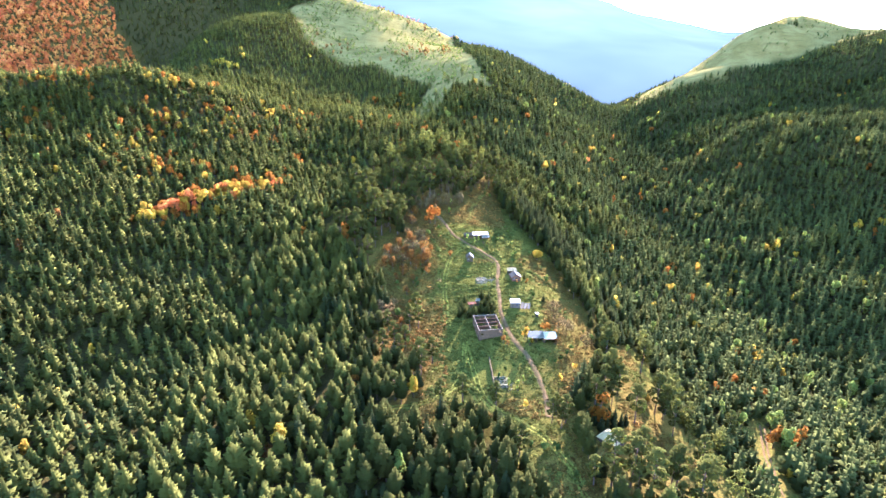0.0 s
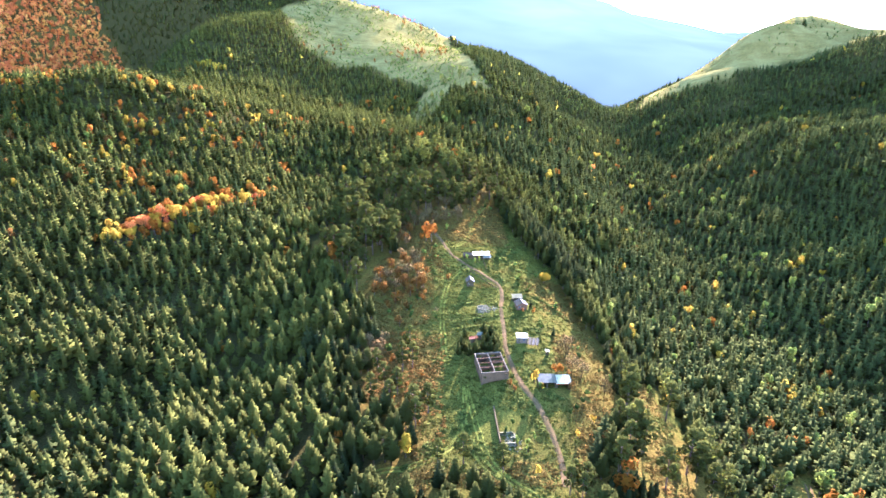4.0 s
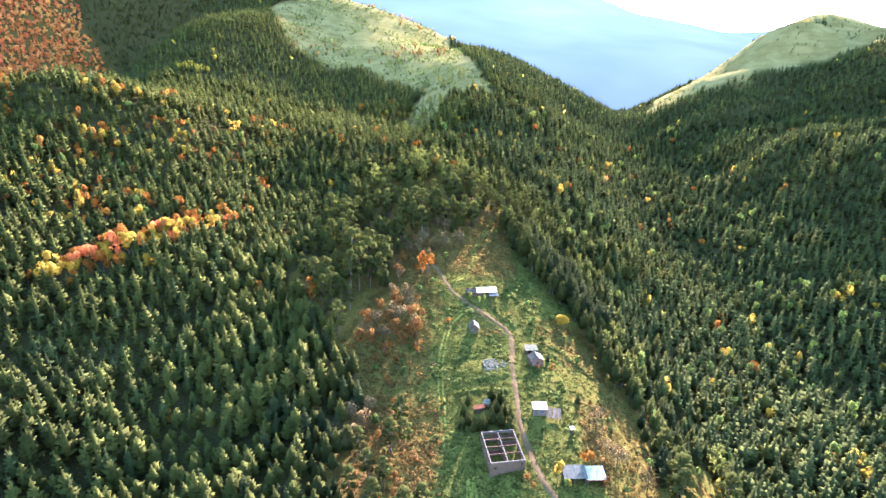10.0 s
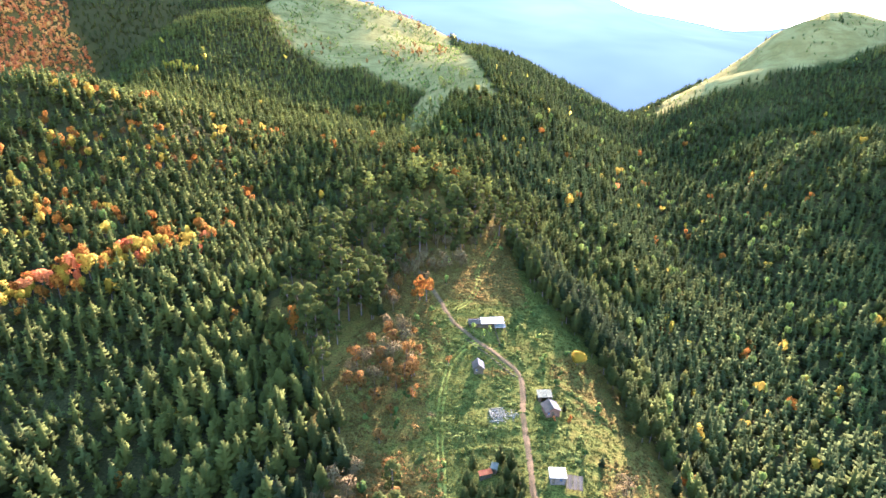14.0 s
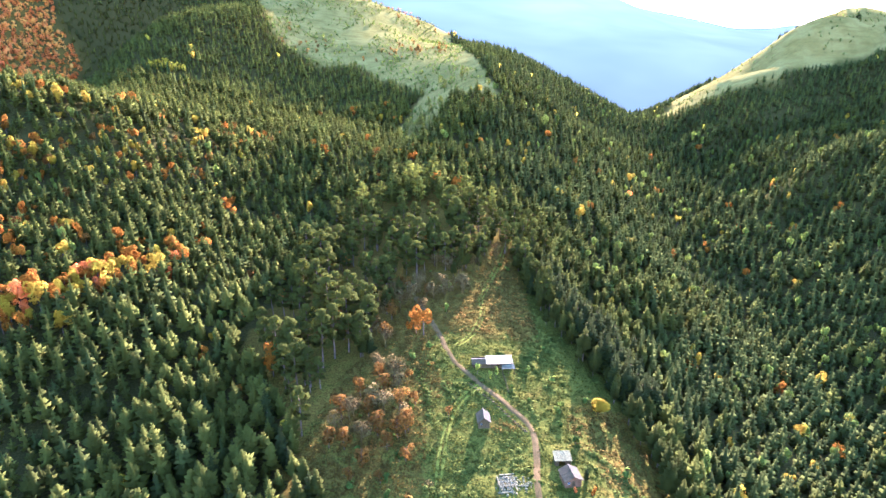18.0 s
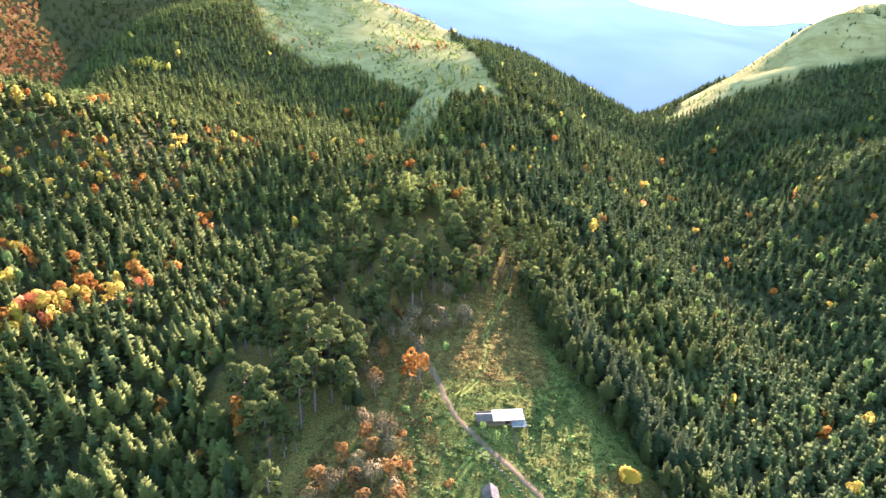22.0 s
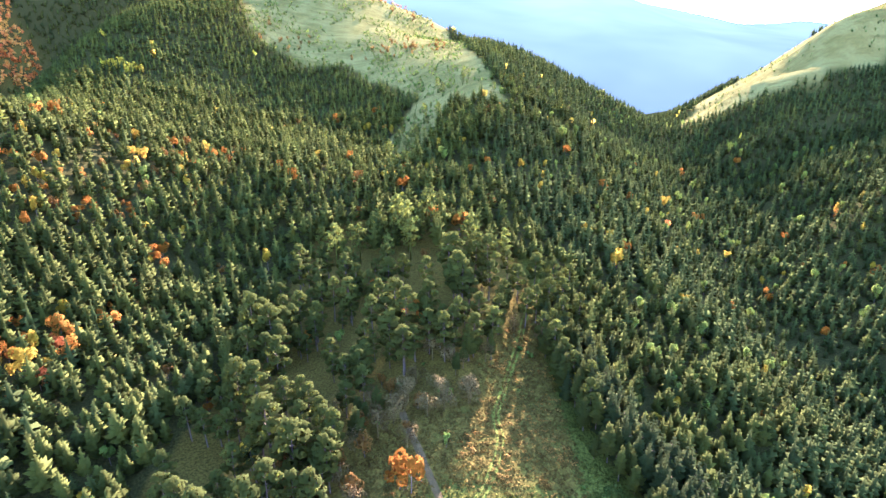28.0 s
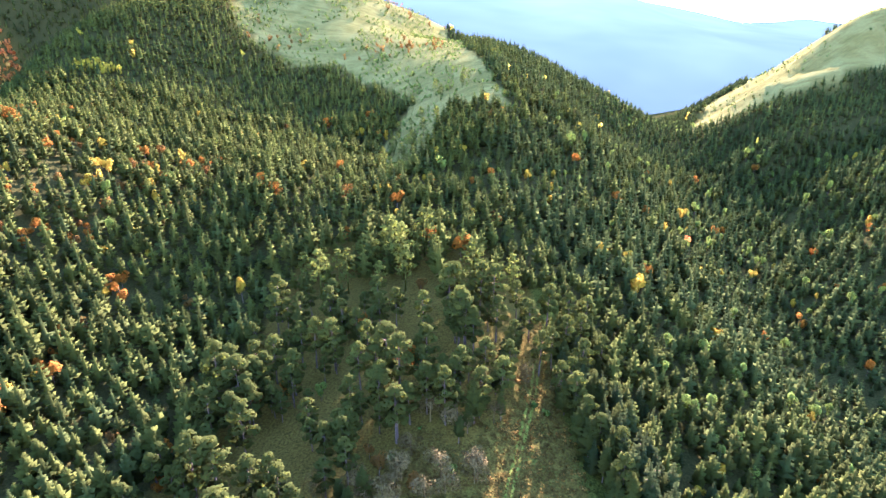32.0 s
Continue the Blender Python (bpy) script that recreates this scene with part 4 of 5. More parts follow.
for m, shapes, mat, nm, lab, lo, hi in (
        (~dry_side & (thin < 0.45), weeds, WEED, "weeds", "short rank green weeds in the clearing", 0.6, 1.4),
        (dry_side & (thin < 0.55), weeds, DRYGRASS, "dry_grass", "tussocks of dry ochre grass", 0.7, 1.6),
        (~dry_side & (rank > 0.66) & (thin > 0.45) & (thin < 0.62), brambles, BRAMBLE, "brambles", "leafy bramble patches between the houses", 0.5, 1.15),
        (dry_side & (rank > 0.72) & (thin > 0.55) & (thin < 0.64), brambles, RUSSET, "russet_brambles", "rust-brown brambles in dry grass", 0.4, 1.0)):
    spread(nm, shapes, wx[m], wy[m], rngv.uniform(lo, hi, m.sum()), mat, 51, lab, "undergrowth", sink=0.05, up=0.7)
bx_, by_ = rngv.uniform(-45, 90, 300), rngv.uniform(115, 490, 300)
bk = open_ground(bx_, by_) & (rough_noise(bx_, by_, 17, 43) > 0.55) & clear_of_tracks(bx_, by_, 3.2) & free_of_things(bx_, by_)
rngb = np.random.RandomState(78)
fx, fy = rngb.uniform(-30, 0, 1500), rngb.uniform(198, 270, 1500)
fk = open_ground(fx, fy) & (rough_noise(fx, fy, 9, 48) > 0.42)
spread("bracken", brambles, fx[fk], fy[fk], rngb.uniform(0.35, 0.75, fk.sum()), RUSSET, 57, "rust-orange bracken in the dry grass", "undergrowth", sink=0.05, up=1.2)
fx, fy = rngb.uniform(12, 50, 900), rngb.uniform(355, 430, 900)
fk = open_ground(fx, fy) & (rough_noise(fx, fy, 8, 49) > 0.5)
spread("bracken", brambles, fx[fk], fy[fk], rngb.uniform(0.3, 0.6, fk.sum()), RUSSET, 58, "rust-orange bracken in the upper field", "undergrowth", sink=0.05, up=1.2)
hedge_lines = ([(3.7, 273.3), (15.9, 274.7), (24.5, 275.2)], [(4.6, 267.5), (14, 267), (24, 265.6)], [(3.9, 287.3), (10, 288), (15, 290)], [(35.2, 262.9), (41, 262.5)], [(41.5, 259.9), (43.9, 270.9)],
               [(31.9, 341), (34, 334), (37, 323.6)], [(1.3, 307.4), (3.1, 316), (0, 326)], [(-9.9, 331), (-6, 322), (-3.8, 309.5)], [(22.5, 322), (27, 316), (31, 308)], [(31.5, 262), (32, 275)], [(44.3, 296), (50.8, 289), (57.9, 279)], [(6, 212), (9, 198), (13, 190)])
for k, pts in enumerate(hedge_lines):
    line = smooth_line(pts, 0.8)
    hx_, hy_ = line[:, 0] + rngv.normal(size=len(line)) * 0.5, line[:, 1] + rngv.normal(size=len(line)) * 0.5
    ob = spread("hedge", brambles, hx_, hy_, rngv.uniform(0.6, 1.3, len(line)), BRAMBLE, 90 + k, "ragged dark green hedge of brambles along a terrace", "hedge", sink=0.05, up=0.9)
    tagged(ob, kind="", group="garden hedges")
shrubs = [broadleaf(210 + k, 2.2, 1.0, 0.0, 26, 0.5) for k in range(4)]
spread("low_shrubs", shrubs, bx_[bk], by_[bk], rngv.uniform(0.5, 1.5, bk.sum()), BUSH, 52, "low green shrubs in the village grass", "shrub")
# scattered junipers on the upper meadow and on the bare ridge
jx, jy = rngv.uniform(-260, 70, 5200), rngv.uniform(600, 1250, 5200)
jk = inside(UPPER, jx, jy) & (rough_noise(jx, jy, 30, 44) > 0.3)
spread("junipers", leaf_d, jx[jk], jy[jk], rngv.uniform(0.22, 0.7, jk.sum()), BUSH, 53, "scattered dark junipers on the upper meadow", "shrub")
mrng = np.random.RandomState(91)
jx, jy = mrng.uniform(-60, 70, 420), mrng.uniform(585, 800, 420)
jk = inside(UPPER, jx, jy) & (mrng.rand(420) < ease(800, 600, jy) * 0.75)
spread("meadow_pines", old_a, jx[jk], jy[jk], mrng.uniform(0.35, 0.95, jk.sum()), OLDPINE, 61, "scattered pines at the lower end of the upper meadow", "tree")
jx, jy = rngv.uniform(250, 800, 2600), rngv.uniform(780, 1250, 2600)
jk = inside(RIDGE, jx, jy) & (rough_noise(jx, jy, 40, 45) > 0.45)
spread("ridge_bushes", leaf_c, jx[jk], jy[jk], rngv.uniform(0.2, 0.6, jk.sum()), BUSH, 54, "small dark bushes on the bare ridge", "shrub")
jx, jy = rngv.uniform(150, 280, 160), rngv.uniform(860, 960, 160)
spread("pale_bushes", leaf_c, jx, jy, rngv.uniform(0.35, 0.8, 160), PALE, 56, "pale bushes along the wooded crest", "shrub")
jx, jy = rngv.uniform(-215, 10, 420), rngv.uniform(915, 1400, 420)
jk = inside(UPPER, jx, jy) & (rough_noise(jx, jy, 60, 46) > 0.5)
spread("orange_bushes", leaf_c, jx[jk], jy[jk], rngv.uniform(0.5, 1.1, jk.sum()), RUSSET, 55, "orange-brown bushes at the meadow's top", "shrub")


# ---------------------------------------------------------------- buildings
def box(bm, x0, x1, y0, y1, z0, z1):
    v = [bm.verts.new(p) for p in ((x0, y0, z0), (x1, y0, z0), (x1, y1, z0), (x0, y1, z0), (x0, y0, z1), (x1, y0, z1), (x1, y1, z1), (x0, y1, z1))]
    for q in ((3, 2, 1, 0), (4, 5, 6, 7), (0, 1, 5, 4), (1, 2, 6, 5), (2, 3, 7, 6), (3, 0, 4, 7)):
        bm.faces.new([v[i] for i in q])


def slab(bm, corners, thick):
    """A plate with the given upper corners."""
    top = [bm.verts.new(c) for c in corners]
    low = [bm.verts.new((c[0], c[1], c[2] - thick)) for c in corners]
    bm.faces.new(top)
    bm.faces.new(low[::-1])
    n = len(corners)
    for i in range(n):
        bm.faces.new((top[i], low[i], low[(i + 1) % n], top[(i + 1) % n]))


def part(name, bm, mat, parent, label=""):
    me = bpy.data.meshes.new(name)
    bmesh.ops.recalc_face_normals(bm, faces=bm.faces)
    bm.to_mesh(me)
    bm.free()
    me.materials.append(mat)
    ob = new(name, me)
    ob.parent = parent
    return tagged(ob, label)


def boxes(name, mat, parent, *dims, label=""):
    bm = bmesh.new()
    for d in dims:
        box(bm, *d)
    return part(name, bm, mat, parent, label)


def plate(name, mat, parent, corners, thick=0.1, label=""):
    bm = bmesh.new()
    slab(bm, corners, thick)
    return part(name, bm, mat, parent, label)


def thing(name, x, y, z, turn, label, category, group=""):
    e = new(name)
    e.empty_display_size = 1.0
    e.matrix_world = pose(x, y, z, 0, 0, turn)
    return tagged(e, label, category, group)


def wall_x(name, mat, parent, x0, x1, y, thick, z0, z1, holes=(), label=""):
    """A wall along x with openings (left, right, bottom, top)."""
    dims, cur = [], x0
    for a, b, lo, hi in sorted(holes):
        dims.append((cur, a, y, y + thick, z0, z1))
        if lo > z0:
            dims.append((a, b, y, y + thick, z0, lo))
        if hi < z1:
            dims.append((a, b, y, y + thick, hi, z1))
        cur = b
    dims.append((cur, x1, y, y + thick, z0, z1))
    return boxes(name, mat, parent, *dims, label=label)


def wall_y(name, mat, parent, y0, y1, x, thick, z0, z1, holes=(), label=""):
    dims, cur = [], y0
    for a, b, lo, hi in sorted(holes):
        dims.append((x, x + thick, cur, a, z0, z1))
        if lo > z0:
            dims.append((x, x + thick, a, b, z0, lo))
        if hi < z1:
            dims.append((x, x + thick, a, b, hi, z1))
        cur = b
    dims.append((x, x + thick, cur, y1, z0, z1))
    return boxes(name, mat, parent, *dims, label=label)


def roofless_building():
    e = thing("roofless_building", 14.4, 226.2, 0.3, 8, "roofless grey-pink block building with open rooms", "ruin")
    W, L, H = 10.8, 15.0, 5.3
    wall_x("front_wall", PLASTER, e, 0, W, 0, 0.4, -1.5, H - 0.3, [(0.9, 1.9, 2.6, 3.6), (9.4, 10.0, 3.3, 4.2)])
    wall_x("back_wall", PLASTER, e, 0, W, L - 0.4, 0.4, -0.5, H - 0.3, [(1.0, 3.0, 3.2, 4.3), (6.4, 9.2, 3.2, 4.3)])
    wall_y("side_wall", PLASTER, e, 0.4, L - 0.4, 0, 0.4, -1.5, H - 0.3, [(2.2 + 6.4 * k, 4.4 + 6.4 * k, 2.2, 3.9) for k in range(2)])
    wall_y("side_wall", PLASTER, e, 0.4, L - 0.4, W - 0.4, 0.4, -1.5, H - 0.3, [(2.2 + 6.4 * k, 4.4 + 6.4 * k, 2.2, 3.9) for k in range(2)])
    wall_y("middle_wall", PLASTER, e, 0.4, L - 0.4, W / 2 - 0.15, 0.3, -0.5, H - 0.5, [(2.0, 3.2, -0.2, 2.1), (9.0, 10.2, -0.2, 2.1)])
    boxes("ring_beam", CONCRETE, e, (-0.03, W + 0.03, -0.03, 0.29, H - 0.3, H), label="pale concrete ring beam")
    boxes("ring_beam", CONCRETE, e, (-0.03, W + 0.03, L - 0.29, L + 0.03, H - 0.3, H))
    boxes("ring_beam", CONCRETE, e, (-0.03, 0.29, 0.29, L - 0.29, H - 0.3, H))
    boxes("ring_beam", CONCRETE, e, (W - 0.29, W + 0.03, 0.29, L - 0.29, H - 0.3, H))
    boxes("middle_beam", CONCRETE, e, (W / 2 - 0.13, W / 2 + 0.13, 0.29, L - 0.29, H - 0.5, H + 0.05))
    for k in range(3):
        y = 0.5 + (L - 1) * (k + 1) / 4
        boxes("cross_beam", RUSTBEAM, e, (0.29, W / 2 - 0.13, y - 0.08, y + 0.08, H - 0.32, H - 0.02), label="rusty red cross beam")
        boxes("cross_beam", RUSTBEAM, e, (W / 2 + 0.13, W - 0.29, y - 0.08, y + 0.08, H - 0.32, H - 0.02))
    boxes("partition", PLASTER, e, (0.4, W / 2 - 0.15, L * 0.55, L * 0.55 + 0.2, -0.5, 3.2))
    boxes("partition", PLASTER, e, (W / 2 + 0.15, W - 0.4, L * 0.74, L * 0.74 + 0.2, -0.5, 3.8))
    boxes("plinth", CONCRETE, e, (-0.25, W + 0.25, -0.3, 0, -1.8, 0.1))
    boxes("porch_slab", CONCRETE, e, (4.2, 7.8, -1.2, -0.3, -1.8, -0.1))
    boxes("floor_slab", CONCRETE, e, (0.4, W - 0.4, 0.4, L - 0.4, -0.7, -0.4))


roofless_building()


def barn():
    e = thing("long_barn", 11.0, 332.8, 12.0, 4, "long low barn with white and grey sheet roofs", "barn")
    H = 2.6
    wall_x("front_wall", WOOD, e, 0, 14.5, 0, 0.25, -0.8, H, [(1.4, 2.6, -0.2, 1.9), (5.6, 8.0, -0.2, 2.2), (9.0, 9.8, 0.9, 1.8)])
    wall_x("back_wall", WOOD, e, 0, 14.5, 3.4, 0.25, -0.8, H + 0.6)
    wall_y("end_wall", WOOD, e, 0.25, 3.4, 0, 0.25, -0.8, H + 0.3)
    wall_y("end_wall", WOOD, e, 0.25, 3.4, 14.25, 0.25, -0.8, H + 0.3)
    for k in range(9):
        x = 4.9 + k * 1.08
        plate("roof_sheet", WHITEROOF, e, [(x, -0.7, H + 0.02 + 0.012 * (k % 3)), (x + 1.1, -0.7, H + 0.02 + 0.012 * (k % 3)), (x + 1.1, 3.9, H + 0.75 + 0.012 * (k % 3)), (x, 3.9, H + 0.75 + 0.012 * (k % 3))], 0.06, "white roof sheet" if k == 0 else "")
    plate("roof_slope", GREYROOF, e, [(-0.4, -0.5, H - 0.1), (4.88, -0.5, H - 0.1), (4.88, 1.7, H + 0.9), (-0.4, 1.7, H + 0.9)], 0.1, "old grey roof slope")
    plate("roof_slope", GREYROOF, e, [(-0.4, 1.75, H + 0.9), (4.88, 1.75, H + 0.9), (4.88, 3.9, H + 0.0), (-0.4, 3.9, H + 0.0)], 0.1)
    boxes("eaves_board", REDROOF, e, (4.9, 14.6, -0.76, -0.7, H - 0.16, H - 0.03), label="faded red eaves board")
    plate("lean_to_roof", BLUEROOF, e, [(10.3, -3.1, H - 0.75), (14.9, -3.1, H - 0.75), (14.9, -0.75, H - 0.25), (10.3, -0.75, H - 0.25)], 0.07, "blue-grey lean-to roof")
    for x in (10.5, 12.6, 14.7):
        boxes("post", WOOD, e, (x - 0.08, x + 0.08, -2.95, -2.79, -1.2, H - 0.76))
    for x0, x1 in ((5.62, 6.79), (6.81, 7.98)):
        d = boxes("door", WOOD, e, (x0, x1, 0.08, 0.14, -0.2, 2.18), label="closed plank door leaf")
        boxes("handle", GREYROOF, d, ((x0 + x1) / 2 - 0.04, (x0 + x1) / 2 + 0.04, 0.0, 0.08, 0.9, 1.1))


barn()


def gable_house(name, x, y, turn, w, l, h, rise, roof_mat, wall_mat, label, openings=True, over=0.45, base=0.8):
    e = thing(name, x, y, float(gz(x, y)), turn, label, "house" if w > 5 else "shed")
    hw, hl = w / 2, l / 2
    holes = [(-hw + 0.6, -hw + 1.4, 0.9, 1.8), (-0.5, 0.4, 0.0, 1.95)] + ([(hw - 1.4, hw - 0.6, 0.9, 1.8)] if w > 5 else [])
    wall_x("front_wall", wall_mat, e, -hw, hw, -hl, 0.2, -base, h, holes if openings else [])
    wall_x("back_wall", wall_mat, e, -hw, hw, hl - 0.2, 0.2, -base, h)
    wall_y("side_wall", wall_mat, e, -hl + 0.2, hl - 0.2, -hw, 0.2, -base, h)
    wall_y("side_wall", wall_mat, e, -hl + 0.2, hl - 0.2, hw - 0.2, 0.2, -base, h)
    for s in (-1, 1):
        bm = bmesh.new()
        y0 = s * (hl - 0.1)
        a = [bm.verts.new((-hw, y0 - 0.08, h)), bm.verts.new((hw, y0 - 0.08, h)), bm.verts.new((0, y0 - 0.08, h + rise))]
        b = [bm.verts.new((-hw, y0 + 0.08, h)), bm.verts.new((hw, y0 + 0.08, h)), bm.verts.new((0, y0 + 0.08, h + rise))]
        bm.faces.new(a), bm.faces.new(b[::-1])
        for i in range(3):
            bm.faces.new((a[i], b[i], b[(i + 1) % 3], a[(i + 1) % 3]))
        part("gable", bm, wall_mat, e)
    dz = rise * over / hw
    for s in (-1, 1):
        n = max(3, int(l / 1.1))
        for k in range(n):
            y0, y1 = -hl - over + (l + 2 * over) * k / n, -hl - over + (l + 2 * over) * (k + 1) / n - 0.02
            lift = 0.02 * ((k * 7) % 3)
            plate("roof_panel", roof_mat, e, [(s * (hw + over), y0, h - dz + 0.1 + lift), (s * (hw + over), y1, h - dz + 0.1 + lift), (s * 0.02, y1, h + rise + 0.1 + lift), (s * 0.02, y0, h + rise + 0.1 + lift)], 0.07)
    boxes("ridge_cap", roof_mat, e, (-0.12, 0.12, -hl - over, hl + over, h + rise + 0.09, h + rise + 0.17))
    if openings:
        d = boxes("door", WOOD, e, (-0.48, 0.38, -hl + 0.06, -hl + 0.11, 0.0, 1.93), label="closed plank door")
        boxes("handle", GREYROOF, d, (0.22, 0.30, -hl + 0.0, -hl + 0.06, 0.95, 1.1))
        for a, b, lo, hi in [h_ for h_ in holes if h_[2] > 0.5]:
            w_ = boxes("window", WHITEROOF, e, (a, b, -hl + 0.04, -hl + 0.12, lo, lo + 0.07), (a, b, -hl + 0.04, -hl + 0.12, hi - 0.07, hi), (a, a + 0.07, -hl + 0.04, -hl + 0.12, lo + 0.07, hi - 0.07), (b - 0.07, b, -hl + 0.04, -hl + 0.12, lo + 0.07, hi - 0.07), label="small white-framed window")
            boxes("pane", GLASS, w_, (a + 0.07, b - 0.07, -hl + 0.07, -hl + 0.085, lo + 0.07, hi - 0.07))
    return e


gable_house("small_hut", 13.2, 306.5, 3, 3.6, 4.4, 2.3, 1.5, GREYROOF, WOOD, "small grey wooden hut with a gable roof")
gable_house("village_house", 36.6, 283.0, 10, 4.8, 4.6, 2.3, 1.3, GREYROOF, RUSTBEAM, "village house of reddish walls and a grey slate roof")


def hipped_house():
    x, y = 57.0, 164.5
    e = thing("white_house", x, y, float(gz(x, y)), 40, "pale house with a tall hipped tin roof", "house")
    w, l, h, rise, o = 3.0, 3.4, 2.8, 2.1, 0.4
    holes = [(-2.2, -1.3, 0.9, 2.0), (-0.5, 0.5, 0.0, 2.0), (1.3, 2.2, 0.9, 2.0)]
    wall_x("front_wall", CONCRETE, e, -w, w, -l, 0.25, -1.0, h, holes)
    wall_x("back_wall", CONCRETE, e, -w, w, l - 0.25, 0.25, -1.0, h)
    wall_y("side_wall", CONCRETE, e, -l + 0.25, l - 0.25, -w, 0.25, -1.0, h, [(-1.0, 0.2, 0.9, 2.0)])
    wall_y("side_wall", CONCRETE, e, -l + 0.25, l - 0.25, w - 0.25, 0.25, -1.0, h, [(-1.0, 0.2, 0.9, 2.0)])
    d = boxes("door", WOOD, e, (-0.48, 0.48, -l + 0.08, -l + 0.14, 0.0, 1.98), label="closed plank door")
    boxes("handle", GREYROOF, d, (0.3, 0.38, -l + 0.02, -l + 0.08, 0.95, 1.1))
    for a, b, lo, hi in (holes[0], holes[2]):
        f = boxes("window", WOOD, e, (a, b, -l + 0.06, -l + 0.14, lo, lo + 0.08), (a, b, -l + 0.06, -l + 0.14, hi - 0.08, hi), (a, a + 0.08, -l + 0.06, -l + 0.14, lo + 0.08, hi - 0.08), (b - 0.08, b, -l + 0.06, -l + 0.14, lo + 0.08, hi - 0.08), label="window in a dark frame")
        boxes("pane", GLASS, f, (a + 0.08, b - 0.08, -l + 0.09, -l + 0.105, lo + 0.08, hi - 0.08))
    t, c = h + rise, 0.9
    plate("roof_slope", PALETIN, e, [(-w - o, -l - o, h), (w + o, -l - o, h), (0.05, -c, t), (-0.05, -c, t)], 0.08)
    plate("roof_slope", PALETIN, e, [(w + o, l + o, h), (-w - o, l + o, h), (-0.05, c, t), (0.05, c, t)], 0.08)
    plate("roof_slope", PALETIN, e, [(w + o, -l - o, h + 0.01), (w + o, l + o, h + 0.01), (0.05, c, t + 0.01), (0.05, -c, t + 0.01)], 0.08)
    plate("roof_slope", PALETIN, e, [(-w - o, l + o, h + 0.01), (-w - o, -l - o, h + 0.01), (-0.05, -c, t + 0.01), (-0.05, c, t + 0.01)], 0.08)


hipped_house()



def pent_shed(name, x, y, turn, w, l, h, fall, roof_mat, wall_mat, label, sheets=4, holes=()):
    e = thing(name, x, y, float(gz(x, y)), turn, label, "shed")
    hw, hl = w / 2, l / 2
    wall_x("front_wall", wall_mat, e, -hw, hw, -hl, 0.15, -0.9, h, list(holes))
    wall_x("back_wall", wall_mat, e, -hw, hw, hl - 0.15, 0.15, -0.9, h + fall * 0.9)
    wall_y("side_wall", wall_mat, e, -hl + 0.15, hl - 0.15, -hw, 0.15, -0.9, h)
    wall_y("side_wall", wall_mat, e, -hl + 0.15, hl - 0.15, hw - 0.15, 0.15, -0.9, h)
    for a, b, lo, hi in holes:
        if lo > 0.5:
            f = boxes("window", WOOD, e, (a, b, -hl + 0.03, -hl + 0.1, lo, lo + 0.07), (a, b, -hl + 0.03, -hl + 0.1, hi - 0.07, hi), (a, a + 0.07, -hl + 0.03, -hl + 0.1, lo + 0.07, hi - 0.07), (b - 0.07, b, -hl + 0.03, -hl + 0.1, lo + 0.07, hi - 0.07))
            boxes("pane", GLASS, f, (a + 0.07, b - 0.07, -hl + 0.05, -hl + 0.065, lo + 0.07, hi - 0.07))
        elif b - a < 1.0:
            d = boxes("door", WOOD, e, (a + 0.02, b - 0.02, -hl + 0.04, -hl + 0.09, lo, hi - 0.02), label="closed plank door")
            boxes("handle", GREYROOF, d, (b - 0.2, b - 0.12, -hl - 0.02, -hl + 0.04, 0.9, 1.05))
    for k in range(sheets):
        x0, x1 = -hw - 0.3 + (w + 0.6) * k / sheets, -hw - 0.3 + (w + 0.6) * (k + 1) / sheets - 0.02
        d = 0.03 * (k % 2)
        plate("roof_sheet", roof_mat, e, [(x0, -hl - 0.4, h + 0.06 + d), (x1, -hl - 0.4, h + 0.06 + d), (x1, hl + 0.3, h + fall + 0.08 + d), (x0, hl + 0.3, h + fall + 0.08 + d)], 0.06)
    return e


pent_shed("back_shed", 35.6, 290.5, 2, 4.6, 3.2, 2.1, 0.6, STONE, WOOD, "small shed with a patched pale roof", 5, [(-1.2, 0.6, 0, 1.8)])
pent_shed("white_shed", 33.2, 252.3, -2, 4.4, 3.2, 2.5, 0.5, WHITEROOF, CONCRETE, "white-roofed shed with pale block walls", 5, [(-1.7, -0.9, 0.0, 1.8), (0.4, 1.2, 1.0, 1.8)])
pl = thing("collapsed_roof", 37.9, 250.4, float(gz(37.9, 250.4)), -12, "sagging roof of old boards beside the white shed", "ruin")
for k in range(9):
    plate("board", GREYROOF if k % 3 else WOOD, pl, [(-2.4 + 0.52 * k, -2.6, 1.0 + 0.1 * math.sin(k * 2.1)), (-1.93 + 0.52 * k, -2.6, 1.02 + 0.1 * math.sin(k * 1.3)), (-1.93 + 0.52 * k, 2.4, 1.7 + 0.1 * math.sin(k)), (-2.4 + 0.52 * k, 2.4, 1.72)], 0.06)
for px_, py_ in ((-2.2, -2.3), (2.1, -2.3), (-2.2, 2.1), (2.1, 2.1)):
    boxes("post", WOOD, pl, (px_ - 0.08, px_ + 0.08, py_ - 0.08, py_ + 0.08, -0.8, 1.05))
pent_shed("blue_shed", 38.9, 222.6, 1, 6.4, 4.2, 2.3, 0.9, BLUEROOF, WOOD, "open-fronted shed with a blue-grey sheet roof", 6, [(-2.8, -0.4, -0.4, 2.0), (0.2, 2.8, -0.4, 2.0)])
ls2 = pent_shed("white_annex", 45.0, 222.6, 1, 5.4, 4.4, 2.2, 0.8, WHITEROOF, WOOD, "shed annex with a white sheet roof", 5, [(-2.2, 2.0, -0.4, 1.9)])
